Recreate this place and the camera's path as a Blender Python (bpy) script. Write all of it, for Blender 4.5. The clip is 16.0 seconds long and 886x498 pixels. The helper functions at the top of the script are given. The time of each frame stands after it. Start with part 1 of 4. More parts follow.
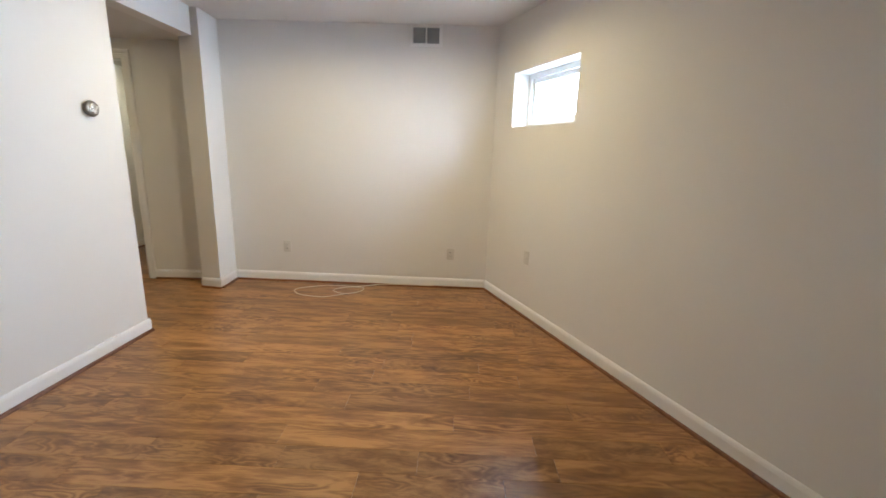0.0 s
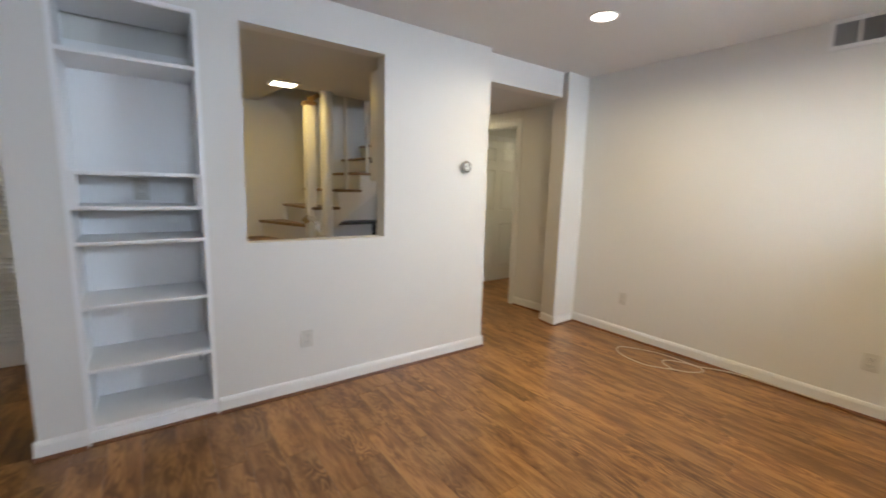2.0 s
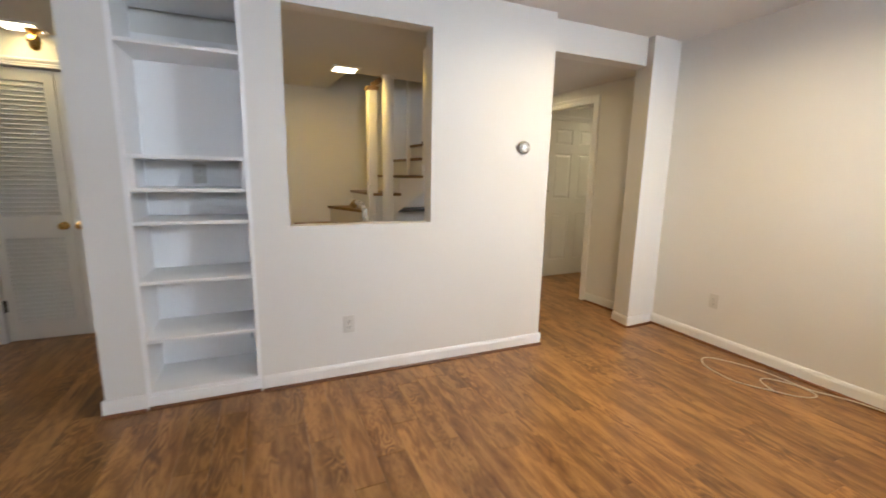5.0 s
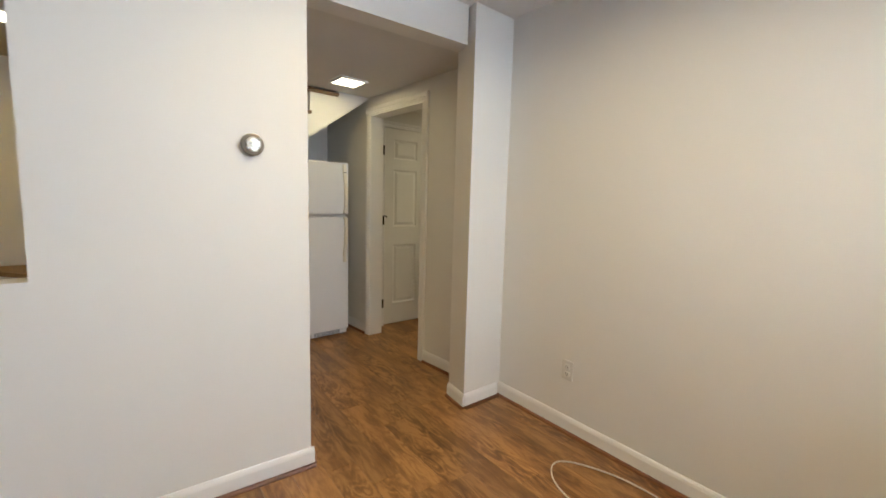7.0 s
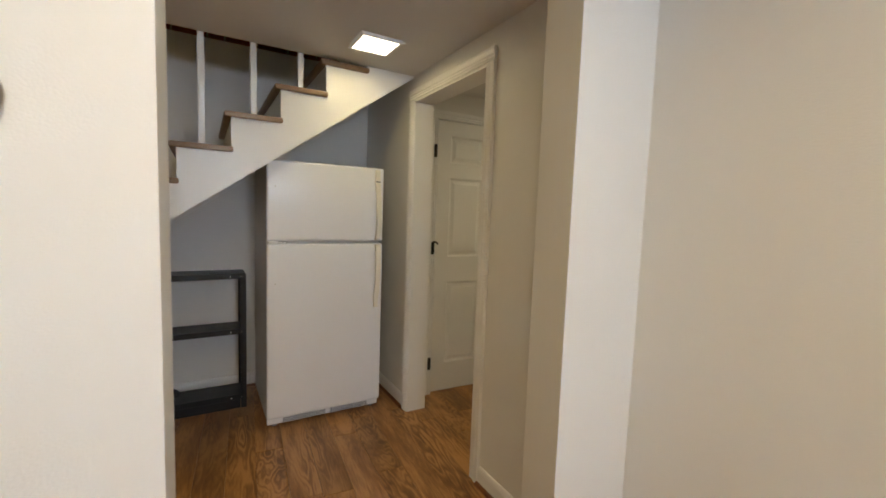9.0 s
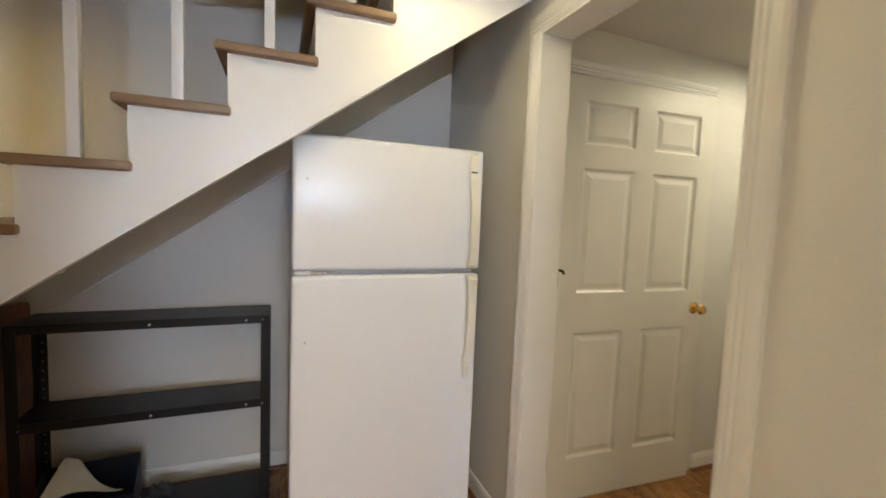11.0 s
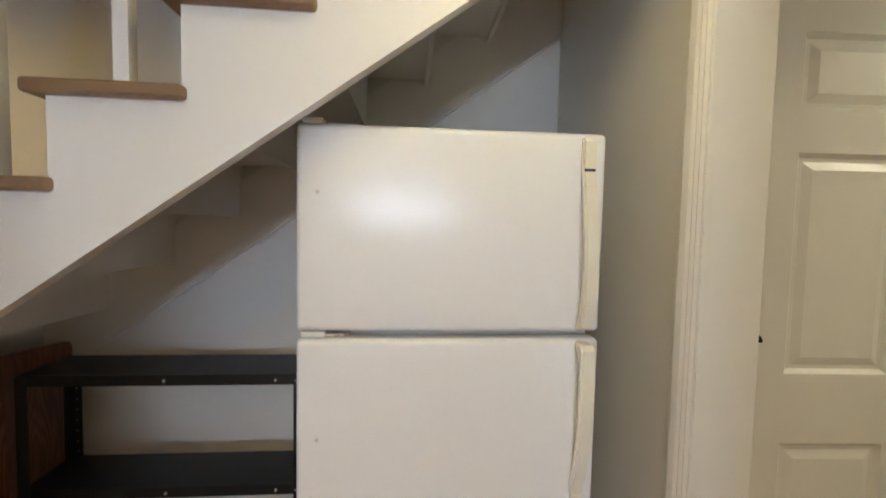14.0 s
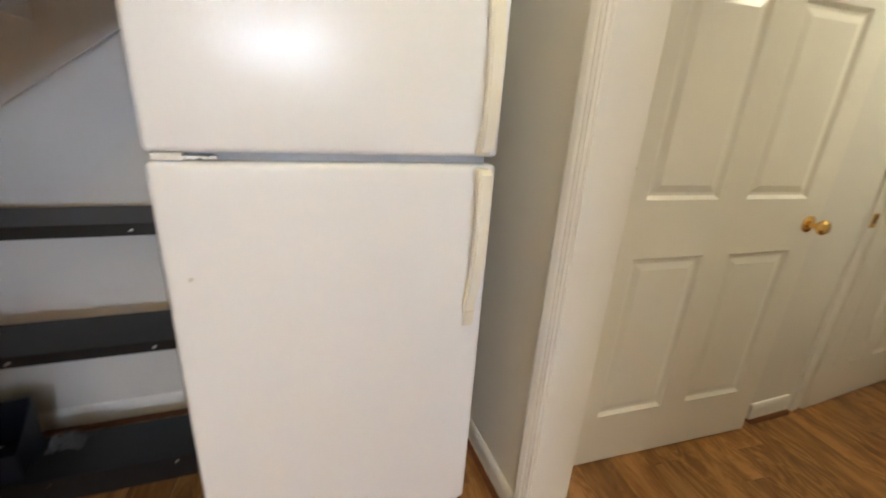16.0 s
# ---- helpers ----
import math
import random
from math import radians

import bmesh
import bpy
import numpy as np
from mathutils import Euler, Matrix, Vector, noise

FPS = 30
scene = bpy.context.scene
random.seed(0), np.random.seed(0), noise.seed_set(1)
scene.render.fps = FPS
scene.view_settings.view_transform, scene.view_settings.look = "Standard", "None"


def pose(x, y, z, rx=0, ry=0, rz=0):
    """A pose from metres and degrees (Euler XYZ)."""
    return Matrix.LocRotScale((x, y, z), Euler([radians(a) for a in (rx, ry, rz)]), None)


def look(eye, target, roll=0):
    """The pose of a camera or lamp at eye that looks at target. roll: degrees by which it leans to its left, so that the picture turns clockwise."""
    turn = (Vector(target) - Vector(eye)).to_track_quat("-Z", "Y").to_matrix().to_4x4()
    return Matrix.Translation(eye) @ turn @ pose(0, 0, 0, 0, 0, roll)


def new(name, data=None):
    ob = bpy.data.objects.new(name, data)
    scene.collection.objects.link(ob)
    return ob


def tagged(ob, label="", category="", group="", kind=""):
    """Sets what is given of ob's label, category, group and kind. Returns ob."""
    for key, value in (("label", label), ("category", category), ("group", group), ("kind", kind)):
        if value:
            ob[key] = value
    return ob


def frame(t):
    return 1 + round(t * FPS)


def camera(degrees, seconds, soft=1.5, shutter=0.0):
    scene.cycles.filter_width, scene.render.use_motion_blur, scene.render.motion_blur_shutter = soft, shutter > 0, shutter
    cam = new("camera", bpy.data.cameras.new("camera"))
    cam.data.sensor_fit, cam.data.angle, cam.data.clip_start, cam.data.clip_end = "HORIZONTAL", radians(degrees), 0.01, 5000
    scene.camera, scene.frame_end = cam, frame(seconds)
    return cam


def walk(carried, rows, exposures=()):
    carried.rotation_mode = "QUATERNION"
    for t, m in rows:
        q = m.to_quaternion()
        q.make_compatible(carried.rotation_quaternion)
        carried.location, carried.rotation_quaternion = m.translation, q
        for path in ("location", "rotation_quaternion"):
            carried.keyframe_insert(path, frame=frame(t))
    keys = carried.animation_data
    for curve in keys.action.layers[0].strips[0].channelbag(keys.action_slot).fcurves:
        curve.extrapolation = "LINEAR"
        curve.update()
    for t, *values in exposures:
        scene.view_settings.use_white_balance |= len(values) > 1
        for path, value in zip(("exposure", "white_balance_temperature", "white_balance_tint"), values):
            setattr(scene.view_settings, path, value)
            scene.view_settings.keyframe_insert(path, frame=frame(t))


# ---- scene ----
cam = camera(94.1, 16.0, 1.6, 0.35)
PATH = [
    (0, (2.222, 0.896, 1.347), (2.173, 2.845, 0.9), 2.0),
    (0.5, (2.502, 1.0, 1.354), (2.086, 2.909, 0.93), 2.2),
    (1, (2.593, 1.124, 1.348), (1.788, 2.914, 0.967), 1.8),
    (1.5, (2.609, 1.296, 1.343), (1.43, 2.879, 1.023), 1.8),
    (2, (2.64, 1.354, 1.372), (1.028, 2.502, 1.08), 1.5),
    (2.5, (2.712, 1.346, 1.383), (0.827, 1.987, 1.191), 1.1),
    (3, (2.747, 1.31, 1.389), (0.769, 1.602, 1.396), 0.7),
    (3.5, (2.778, 1.322, 1.366), (0.807, 1.558, 1.611), 0.4),
    (4, (2.79, 1.351, 1.393), (0.815, 1.663, 1.457), -0.1),
    (4.5, (2.731, 1.436, 1.337), (0.802, 1.907, 1.101), -0.1),
    (5, (2.606, 1.684, 1.33), (0.798, 2.466, 0.982), 1.1),
    (7.3, (1.798, 3.16, 1.314), (0.203, 4.347, 1.096), 1.5),
    (7.5, (1.702, 3.234, 1.309), (0.086, 4.388, 1.068), 1.9),
    (8, (1.395, 3.425, 1.31), (-0.229, 4.575, 1.111), 2.1),
    (8.5, (1.153, 3.621, 1.315), (-0.56, 4.638, 1.133), 0.95),
    (9, (0.906, 3.806, 1.382), (-0.889, 4.672, 1.213), 2.0),
    (11.5, (-0.442, 4.091, 1.403), (-2.395, 4.51, 1.299), 1.5),
    (12, (-0.605, 4.22, 1.44), (-2.595, 4.413, 1.427), 0.9),
    (12.5, (-0.717, 4.275, 1.459), (-2.713, 4.317, 1.572), 0.6),
    (13, (-0.771, 4.274, 1.478), (-2.758, 4.253, 1.708), 0.4),
    (13.5, (-0.794, 4.276, 1.469), (-2.789, 4.26, 1.602), 0.6),
    (14, (-0.806, 4.263, 1.439), (-2.803, 4.269, 1.329), 1.2),
    (14.5, (-0.803, 4.263, 1.411), (-2.77, 4.274, 1.049), 2.1),
    (15, (-0.783, 4.277, 1.361), (-2.683, 4.291, 0.74), 2.75),
    (15.5, (-0.786, 4.279, 1.285), (-2.631, 4.421, 0.526), 3.5),
    (16, (-0.865, 4.261, 1.302), (-2.678, 4.781, 0.637), 3.55),
]
# the clip's own camera adapts: seconds, stops, kelvin, tint
EXPOSURES = [(0, 0.1, 5500, 8), (2.0, 0.0, 5750, 7), (3.5, 0.4, 5950, 7), (5.0, 0.25, 6150, 9), (7.5, -0.06, 5850, 6), (9.0, -0.08, 6050, 8), (11.5, 0.6, 5750, 9), (12.5, 0.5, 5850, 8), (13.5, 0.45, 5850, 8), (14.5, 0.5, 5750, 8), (15.5, 0.85, 5750, 9), (16, 0.8, 5800, 9)]
walk(cam, [(r[0], look(r[1], r[2], r[3])) for r in PATH], EXPOSURES)

# ---- light ----
WARM = (1.0, 0.75, 0.28)
world = bpy.data.worlds.new("sky")
scene.world = world
world.use_nodes = True
wn = world.node_tree.nodes
sky = wn.new("ShaderNodeTexSky")
sky.sky_type, sky.sun_disc = "NISHITA", False
sky.sun_elevation, sky.sun_rotation = radians(42), radians(60)
world.node_tree.links.new(sky.outputs[0], wn["Background"].inputs[0])
wn["Background"].inputs[1].default_value = 0.12
sun = new("sun", bpy.data.lights.new("sun", "SUN"))
sun.data.energy, sun.data.angle, sun.data.color = 2.0, radians(0.6), (1.0, 0.95, 0.88)
sun.matrix_world = look((6, -9, 9), (0, 0, 0))

WING = pose(-1.62, 3.5, 0, 0, 0, 4.5)          # stair and back hall stand 4.5 degrees askew
SIDE = pose(2.565, 5.0, 0, 0, 0, 22.8)         # outer wall with the windows
WIN_Z = (1.595, 2.045)
WIN_1, WIN_2 = (-1.186, -0.334), (-4.05, -3.15)


def area_lamp(name, m, sx, sy, watts, colour, spread=180):
    ob = new(name, bpy.data.lights.new(name, "AREA"))
    ob.data.shape, ob.data.size, ob.data.size_y = "RECTANGLE", sx, sy
    ob.data.energy, ob.data.color = watts, colour
    ob.data.spread = radians(spread)
    ob.matrix_world = m
    return ob


DAY = (0.79, 0.88, 1.0)
for (a, b), watts in ((WIN_1, 310), (WIN_2, 150)):          # open sky above the low outdoor ground: the light slants down
    mid = Vector((0.62, (a + b) / 2, sum(WIN_Z) / 2 + 0.15))
    area_lamp("window_daylight", look(SIDE @ mid, SIDE @ (mid + Vector((-1.0, 0, -0.85)))), 1.7, 1.0, watts, DAY)

# ---- materials ----


def material(name, colour, rough=0.5, metal=0.0, vary=0.06, scale=6.0, bump=0.02, fine=180.0, coat=0.0):
    """Principled surface with broad variation of tone and gloss and a fine relief."""
    m = bpy.data.materials.new(name)
    m.use_nodes = True
    n, l = m.node_tree.nodes, m.node_tree.links
    b = n["Principled BSDF"]
    geo = n.new("ShaderNodeTexCoord")
    big, small = n.new("ShaderNodeTexNoise"), n.new("ShaderNodeTexNoise")
    big.inputs["Scale"].default_value, big.inputs["Detail"].default_value = scale, 5
    small.inputs["Scale"].default_value, small.inputs["Detail"].default_value = fine, 3
    for t in (big, small):
        l.new(geo.outputs["Object"], t.inputs["Vector"])
    ramp = n.new("ShaderNodeMix")
    ramp.data_type = "RGBA"
    ramp.inputs[6].default_value = (*[c * (1 - vary) for c in colour], 1)
    ramp.inputs[7].default_value = (*[min(1, c * (1 + vary)) for c in colour], 1)
    l.new(big.outputs["Fac"], ramp.inputs[0])
    l.new(ramp.outputs[2], b.inputs["Base Color"])
    rr = n.new("ShaderNodeMapRange")
    low = 0.285 if metal < 0.5 else 0.04
    rr.inputs[3].default_value, rr.inputs[4].default_value = max(low, rough - 0.08), min(1, max(low, rough) + 0.08)
    l.new(big.outputs["Fac"], rr.inputs[0])
    l.new(rr.outputs[0], b.inputs["Roughness"])
    b.inputs["Metallic"].default_value = metal
    b.inputs["Coat Weight"].default_value = coat
    if bump:
        bp = n.new("ShaderNodeBump")
        bp.inputs["Strength"].default_value, bp.inputs["Distance"].default_value = 0.5, bump * 0.05
        l.new(small.outputs["Fac"], bp.inputs["Height"])
        l.new(bp.outputs[0], b.inputs["Normal"])
        if coat:
            cb = n.new("ShaderNodeBump")
            cb.inputs["Strength"].default_value, cb.inputs["Distance"].default_value = 1.0, bump * 0.1
            l.new(small.outputs["Fac"], cb.inputs["Height"])
            l.new(cb.outputs[0], b.inputs["Coat Normal"])
    b.inputs["Coat Roughness"].default_value = 0.2
    return m


def wood(name, dark, mid, light, along=0, rough=0.4, scale=1.0, rand=True, gloss=0.0, ring=15.0, stretch=1.15, figure=(0.5, 0.9), tone=(0.74, 1.2), streak=(0.55, 0.75, 0.0)):
    """Oak-like grain stretched along one axis: growth rings, pores and a tone for each piece."""
    m = bpy.data.materials.new(name)
    m.use_nodes = True
    n, l = m.node_tree.nodes, m.node_tree.links
    b = n["Principled BSDF"]
    tc, mp = n.new("ShaderNodeTexCoord"), n.new("ShaderNodeMapping")
    info = n.new("ShaderNodeObjectInfo")
    off = n.new("ShaderNodeVectorMath")
    off.operation = "MULTIPLY_ADD"
    off.inputs[1].default_value = (37.0, 53.0, 11.0)
    l.new(info.outputs["Random"], off.inputs[0])
    l.new(tc.outputs["Object"], off.inputs[2])
    l.new(off.outputs[0], mp.inputs["Vector"])
    s = [9.0 * scale] * 3
    s[along] = stretch * scale
    mp.inputs["Scale"].default_value = s
    warp = n.new("ShaderNodeTexNoise")
    warp.inputs["Scale"].default_value, warp.inputs["Detail"].default_value = 0.9, 2
    l.new(mp.outputs[0], warp.inputs["Vector"])
    rings = n.new("ShaderNodeMath")
    rings.operation = "MULTIPLY"
    rings.inputs[1].default_value = ring
    l.new(warp.outputs["Fac"], rings.inputs[0])
    saw = n.new("ShaderNodeMath")
    saw.operation = "PINGPONG"
    saw.inputs[1].default_value = 0.5
    l.new(rings.outputs[0], saw.inputs[0])
    pore = n.new("ShaderNodeTexNoise")
    mp2 = n.new("ShaderNodeMapping")
    s2 = [160.0] * 3
    s2[along] = 5.0
    mp2.inputs["Scale"].default_value = s2
    l.new(off.outputs[0], mp2.inputs["Vector"])
    l.new(mp2.outputs[0], pore.inputs["Vector"])
    pore.inputs["Detail"].default_value = 3
    add = n.new("ShaderNodeMath")
    add.operation = "MULTIPLY_ADD"
    add.inputs[1].default_value = 0.55
    l.new(pore.outputs["Fac"], add.inputs[0])
    patch = n.new("ShaderNodeTexNoise")
    patch.inputs["Scale"].default_value, patch.inputs["Detail"].default_value = 0.42, 1
    l.new(mp.outputs[0], patch.inputs["Vector"])
    amount = n.new("ShaderNodeMapRange")
    amount.inputs[1].default_value, amount.inputs[2].default_value = 0.47, 0.66
    amount.inputs[3].default_value, amount.inputs[4].default_value = figure[0], figure[1]
    l.new(patch.outputs["Fac"], amount.inputs[0])
    veined = n.new("ShaderNodeMix")
    veined.inputs[2].default_value = 0.30
    l.new(amount.outputs[0], veined.inputs[0])
    l.new(saw.outputs[0], veined.inputs[3])
    l.new(veined.outputs[0], add.inputs[2])
    cloud = n.new("ShaderNodeTexNoise")
    cloud.inputs["Scale"].default_value, cloud.inputs["Detail"].default_value = streak[0], 3
    l.new(mp.outputs[0], cloud.inputs["Vector"])
    add2 = n.new("ShaderNodeMath")
    add2.operation = "MULTIPLY_ADD"
    add2.inputs[1].default_value = streak[1]
    l.new(cloud.outputs["Fac"], add2.inputs[0])
    l.new(add.outputs[0], add2.inputs[2])
    ramp = n.new("ShaderNodeValToRGB")
    e = ramp.color_ramp.elements
    e[0].position, e[0].color = 0.50, (*dark, 1)
    e[1].position, e[1].color = 1.0, (*light, 1)
    k = e.new(0.78)
    level = n.new("ShaderNodeMath")
    level.operation = "SUBTRACT"
    level.inputs[1].default_value = (streak[1] - 0.75) / 2 + streak[2]
    l.new(add2.outputs[0], level.inputs[0])
    k.color = (*mid, 1)
    l.new(level.outputs[0], ramp.inputs[0])
    hs = n.new("ShaderNodeHueSaturation")
    if rand:
        mr = n.new("ShaderNodeMapRange")
        mr.inputs[3].default_value, mr.inputs[4].default_value = tone
        l.new(info.outputs["Random"], mr.inputs[0])
        l.new(mr.outputs[0], hs.inputs["Value"])
    l.new(ramp.outputs[0], hs.inputs["Color"])
    l.new(hs.outputs[0], b.inputs["Base Color"])
    rr = n.new("ShaderNodeMapRange")
    rr.inputs[3].default_value, rr.inputs[4].default_value = rough + 0.1, rough - 0.06
    l.new(add2.outputs[0], rr.inputs[0])
    l.new(rr.outputs[0], b.inputs["Roughness"])
    b.inputs["Coat Weight"].default_value = gloss
    bp = n.new("ShaderNodeBump")
    bp.inputs["Strength"].default_value, bp.inputs["Distance"].default_value = 0.35, 0.0006
    l.new(add.outputs[0], bp.inputs["Height"])
    l.new(bp.outputs[0], b.inputs["Normal"])
    return m


def glow(name, colour, strength):
    m = bpy.data.materials.new(name)
    m.use_nodes = True
    n = m.node_tree.nodes
    b = n["Principled BSDF"]
    b.inputs["Base Color"].default_value = (0.8, 0.8, 0.8, 1)
    b.inputs["Emission Color"].default_value = (*colour, 1)
    b.inputs["Emission Strength"].default_value = strength
    return m


def clear_glass(name):
    m = bpy.data.materials.new(name)
    m.use_nodes = True
    b = m.node_tree.nodes["Principled BSDF"]
    b.inputs["Base Color"].default_value = (0.97, 0.99, 0.99, 1)
    b.inputs["Roughness"].default_value = 0.02
    b.inputs["Transmission Weight"].default_value = 1.0
    b.inputs["IOR"].default_value = 1.45
    return m


PAINT = material("wall_paint", (0.75, 0.735, 0.70), 0.6, vary=0.03, scale=1.3, bump=0.03, fine=190)
CEIL = material("ceiling_paint", (0.68, 0.665, 0.64), 0.85, vary=0.02, scale=1.0, bump=0.02, fine=220)
TRIM = material("trim_paint", (0.82, 0.81, 0.79), 0.32, vary=0.02, scale=3, bump=0.0, fine=90)
DOOR_PAINT = material("door_paint", (0.80, 0.78, 0.73), 0.34, vary=0.02, scale=3, bump=0.0, fine=120)
SHELF_PAINT = material("shelf_paint", (0.88, 0.88, 0.88), 0.28, vary=0.02, scale=4, bump=0.0, fine=80)
FLOOR = wood("laminate_oak", (0.110, 0.041, 0.0105), (0.235, 0.104, 0.0285), (0.40, 0.203, 0.065), 0, 0.34, 1.3, True, 0.0, 11.0, 1.9, (0.22, 0.85), (0.76, 1.16), (1.35, 1.0, 0.10))
SHOE = wood("shoe_mould_wood", (0.07, 0.022, 0.008), (0.14, 0.05, 0.018), (0.20, 0.08, 0.03), 0, 0.4, 2.0)
TREAD = wood("tread_wood", (0.155, 0.092, 0.046), (0.205, 0.124, 0.064), (0.25, 0.155, 0.083), 0, 0.45, 1.2, True, 0.0, 6.0, 1.0, (0.1, 0.5))
BOARD = wood("red_board_wood", (0.055, 0.018, 0.008), (0.12, 0.04, 0.018), (0.17, 0.065, 0.03), 2, 0.38, 1.2)
RAWEDGE = wood("raw_edge_wood", (0.22, 0.11, 0.045), (0.42, 0.25, 0.11), (0.55, 0.36, 0.18), 2, 0.6, 2.0)
LAMINATE = wood("counter_laminate", (0.36, 0.22, 0.11), (0.52, 0.36, 0.2), (0.62, 0.46, 0.28), 1, 0.35, 1.6)
BRASS = material("brass", (0.72, 0.47, 0.16), 0.22, 1.0, vary=0.08, scale=30, bump=0.0)
DARK_BRASS = material("dull_bronze", (0.34, 0.25, 0.13), 0.34, 0.9, vary=0.12, scale=40, bump=0.0)
BLACK_STEEL = material("black_powder_steel", (0.004, 0.005, 0.008), 0.4, 0.0, vary=0.25, scale=7, bump=0.02, fine=300)
DARK_METAL = material("dark_hinge_metal", (0.03, 0.026, 0.022), 0.4, 0.7, vary=0.2, scale=40, bump=0.0)
FRIDGE = material("fridge_enamel", (0.84, 0.84, 0.85), 0.45, 0.0, vary=0.008, scale=2.5, bump=0.0095, fine=150, coat=0.7)
stretch = FRIDGE.node_tree.nodes.new("ShaderNodeMapping")          # the pebbled enamel runs upright
stretch.inputs["Scale"].default_value = (1.0, 1.0, 0.45)
fine_noise = next(q for q in FRIDGE.node_tree.nodes if q.bl_idname == "ShaderNodeTexNoise" and q.inputs["Scale"].default_value > 50)
FRIDGE.node_tree.links.new(fine_noise.inputs["Vector"].links[0].from_socket, stretch.inputs["Vector"])
FRIDGE.node_tree.links.new(stretch.outputs[0], fine_noise.inputs["Vector"])
FRIDGE.node_tree.nodes["Principled BSDF"].inputs["Coat Roughness"].default_value = 0.12
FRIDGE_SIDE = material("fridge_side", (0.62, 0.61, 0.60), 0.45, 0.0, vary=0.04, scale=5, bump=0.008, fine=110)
HANDLE = material("aged_white_plastic", (0.80, 0.76, 0.64), 0.35, vary=0.03, scale=8, bump=0.0)
GASKET = material("grey_gasket", (0.30, 0.31, 0.34), 0.6, vary=0.08, scale=30, bump=0.0)
GRILLE = material("grey_grille", (0.22, 0.23, 0.25), 0.5, vary=0.1, scale=30, bump=0.0)
PLATE = material("outlet_plastic", (0.63, 0.61, 0.56), 0.3, vary=0.02, scale=20, bump=0.0)
SLOT = material("slot_black", (0.02, 0.02, 0.02), 0.6, vary=0.1, scale=50, bump=0.0)
BRONZE = material("thermostat_bronze", (0.19, 0.165, 0.135), 0.34, 0.6, vary=0.1, scale=30, bump=0.0)
SILVER = material("brushed_silver", (0.70, 0.68, 0.64), 0.28, 0.9, vary=0.06, scale=60, bump=0.0)
VINYL = material("window_vinyl", (0.84, 0.85, 0.85), 0.3, vary=0.02, scale=8, bump=0.0)
VENT_GREY = material("vent_slat_grey", (0.42, 0.43, 0.44), 0.5, vary=0.05, scale=20, bump=0.0)
# dark colour painted for the shade inside both vents; also the box's print
VENT_DARK = material("vent_shade_and_print", (0.06, 0.06, 0.065), 0.8, vary=0.1, scale=20, bump=0.0)
CABLE = material("cable_white", (0.72, 0.66, 0.55), 0.45, vary=0.06, scale=30, bump=0.0)
BRICK = material("old_red_brick", (0.20, 0.052, 0.030), 0.85, vary=0.45, scale=9, bump=0.25, fine=60)
MORTAR = material("lime_mortar", (0.30, 0.245, 0.165), 0.95, vary=0.2, scale=9, bump=0.25, fine=70)
NAVY = material("navy_box_card", (0.004, 0.007, 0.02), 0.45, vary=0.2, scale=10, bump=0.01)
PAPER = material("crumpled_paper", (0.72, 0.70, 0.64), 0.8, vary=0.05, scale=14, bump=0.03)
RAG = material("grey_plastic_bag", (0.02, 0.021, 0.026), 0.6, vary=0.3, scale=30, bump=0.05)
GLASS = clear_glass("window_glass")
LAMP_GLOW = glow("lamp_diffuser", (1.0, 0.82, 0.55), 9.0)
SPOT_GLOW = glow("recessed_lamp_diffuser", (1.0, 0.90, 0.76), 10.0)

# ---- mesh helpers ----


def box(bm, x0, x1, y0, y1, z0, z1, bevel=0.0, seg=2):
    """Adds a box to bm, its edges rounded by bevel."""
    r = bmesh.ops.create_cube(bm, size=1.0, matrix=Matrix.Translation(((x0 + x1) / 2, (y0 + y1) / 2, (z0 + z1) / 2)) @ Matrix.Diagonal((x1 - x0, y1 - y0, z1 - z0, 1)))
    if bevel:
        edges = {e for v in r["verts"] for e in v.link_edges}
        bmesh.ops.bevel(bm, geom=list(edges), offset=bevel, segments=seg, affect="EDGES", profile=0.6)
    return bm


def boxes(*specs, bevel=0.0):
    bm = bmesh.new()
    for s in specs:
        box(bm, *s, bevel=bevel)
    return bm


def cyl(bm, m, r0, r1, depth, seg=24):
    """A cylinder or cone along m's z axis, from 0 to depth."""
    bmesh.ops.create_cone(bm, cap_ends=True, segments=seg, radius1=r0, radius2=r1, depth=depth, matrix=m @ Matrix.Translation((0, 0, depth / 2)))
    return bm


def lathe(profile, m=Matrix(), seg=28):
    """A turned body: profile of (radius, height) round m's z axis."""
    bm = bmesh.new()
    rings = []
    for r, z in profile:
        rings.append([bm.verts.new(m @ Vector((r * math.cos(a), r * math.sin(a), z))) for a in [2 * math.pi * k / seg for k in range(seg)]])
    for a, b in zip(rings, rings[1:]):
        for k in range(seg):
            bm.faces.new((a[k], a[(k + 1) % seg], b[(k + 1) % seg], b[k]))
    bm.faces.new(rings[0][::-1])
    bm.faces.new(rings[-1])
    bmesh.ops.recalc_face_normals(bm, faces=bm.faces)
    return bm


def prism(points, axis, a, b):
    """A flat outline (two coordinates a point) pushed along axis from a to b."""
    bm = bmesh.new()
    rows = []
    for v in (a, b):
        row = []
        for p, q in points:
            c = [p, q]
            c.insert(axis, v)
            row.append(bm.verts.new(c))
        rows.append(row)
    n = len(points)
    bm.faces.new(rows[0])
    bm.faces.new(rows[1][::-1])
    for k in range(n):
        bm.faces.new((rows[0][k], rows[1][k], rows[1][(k + 1) % n], rows[0][(k + 1) % n]))
    bmesh.ops.recalc_face_normals(bm, faces=bm.faces)
    return bm


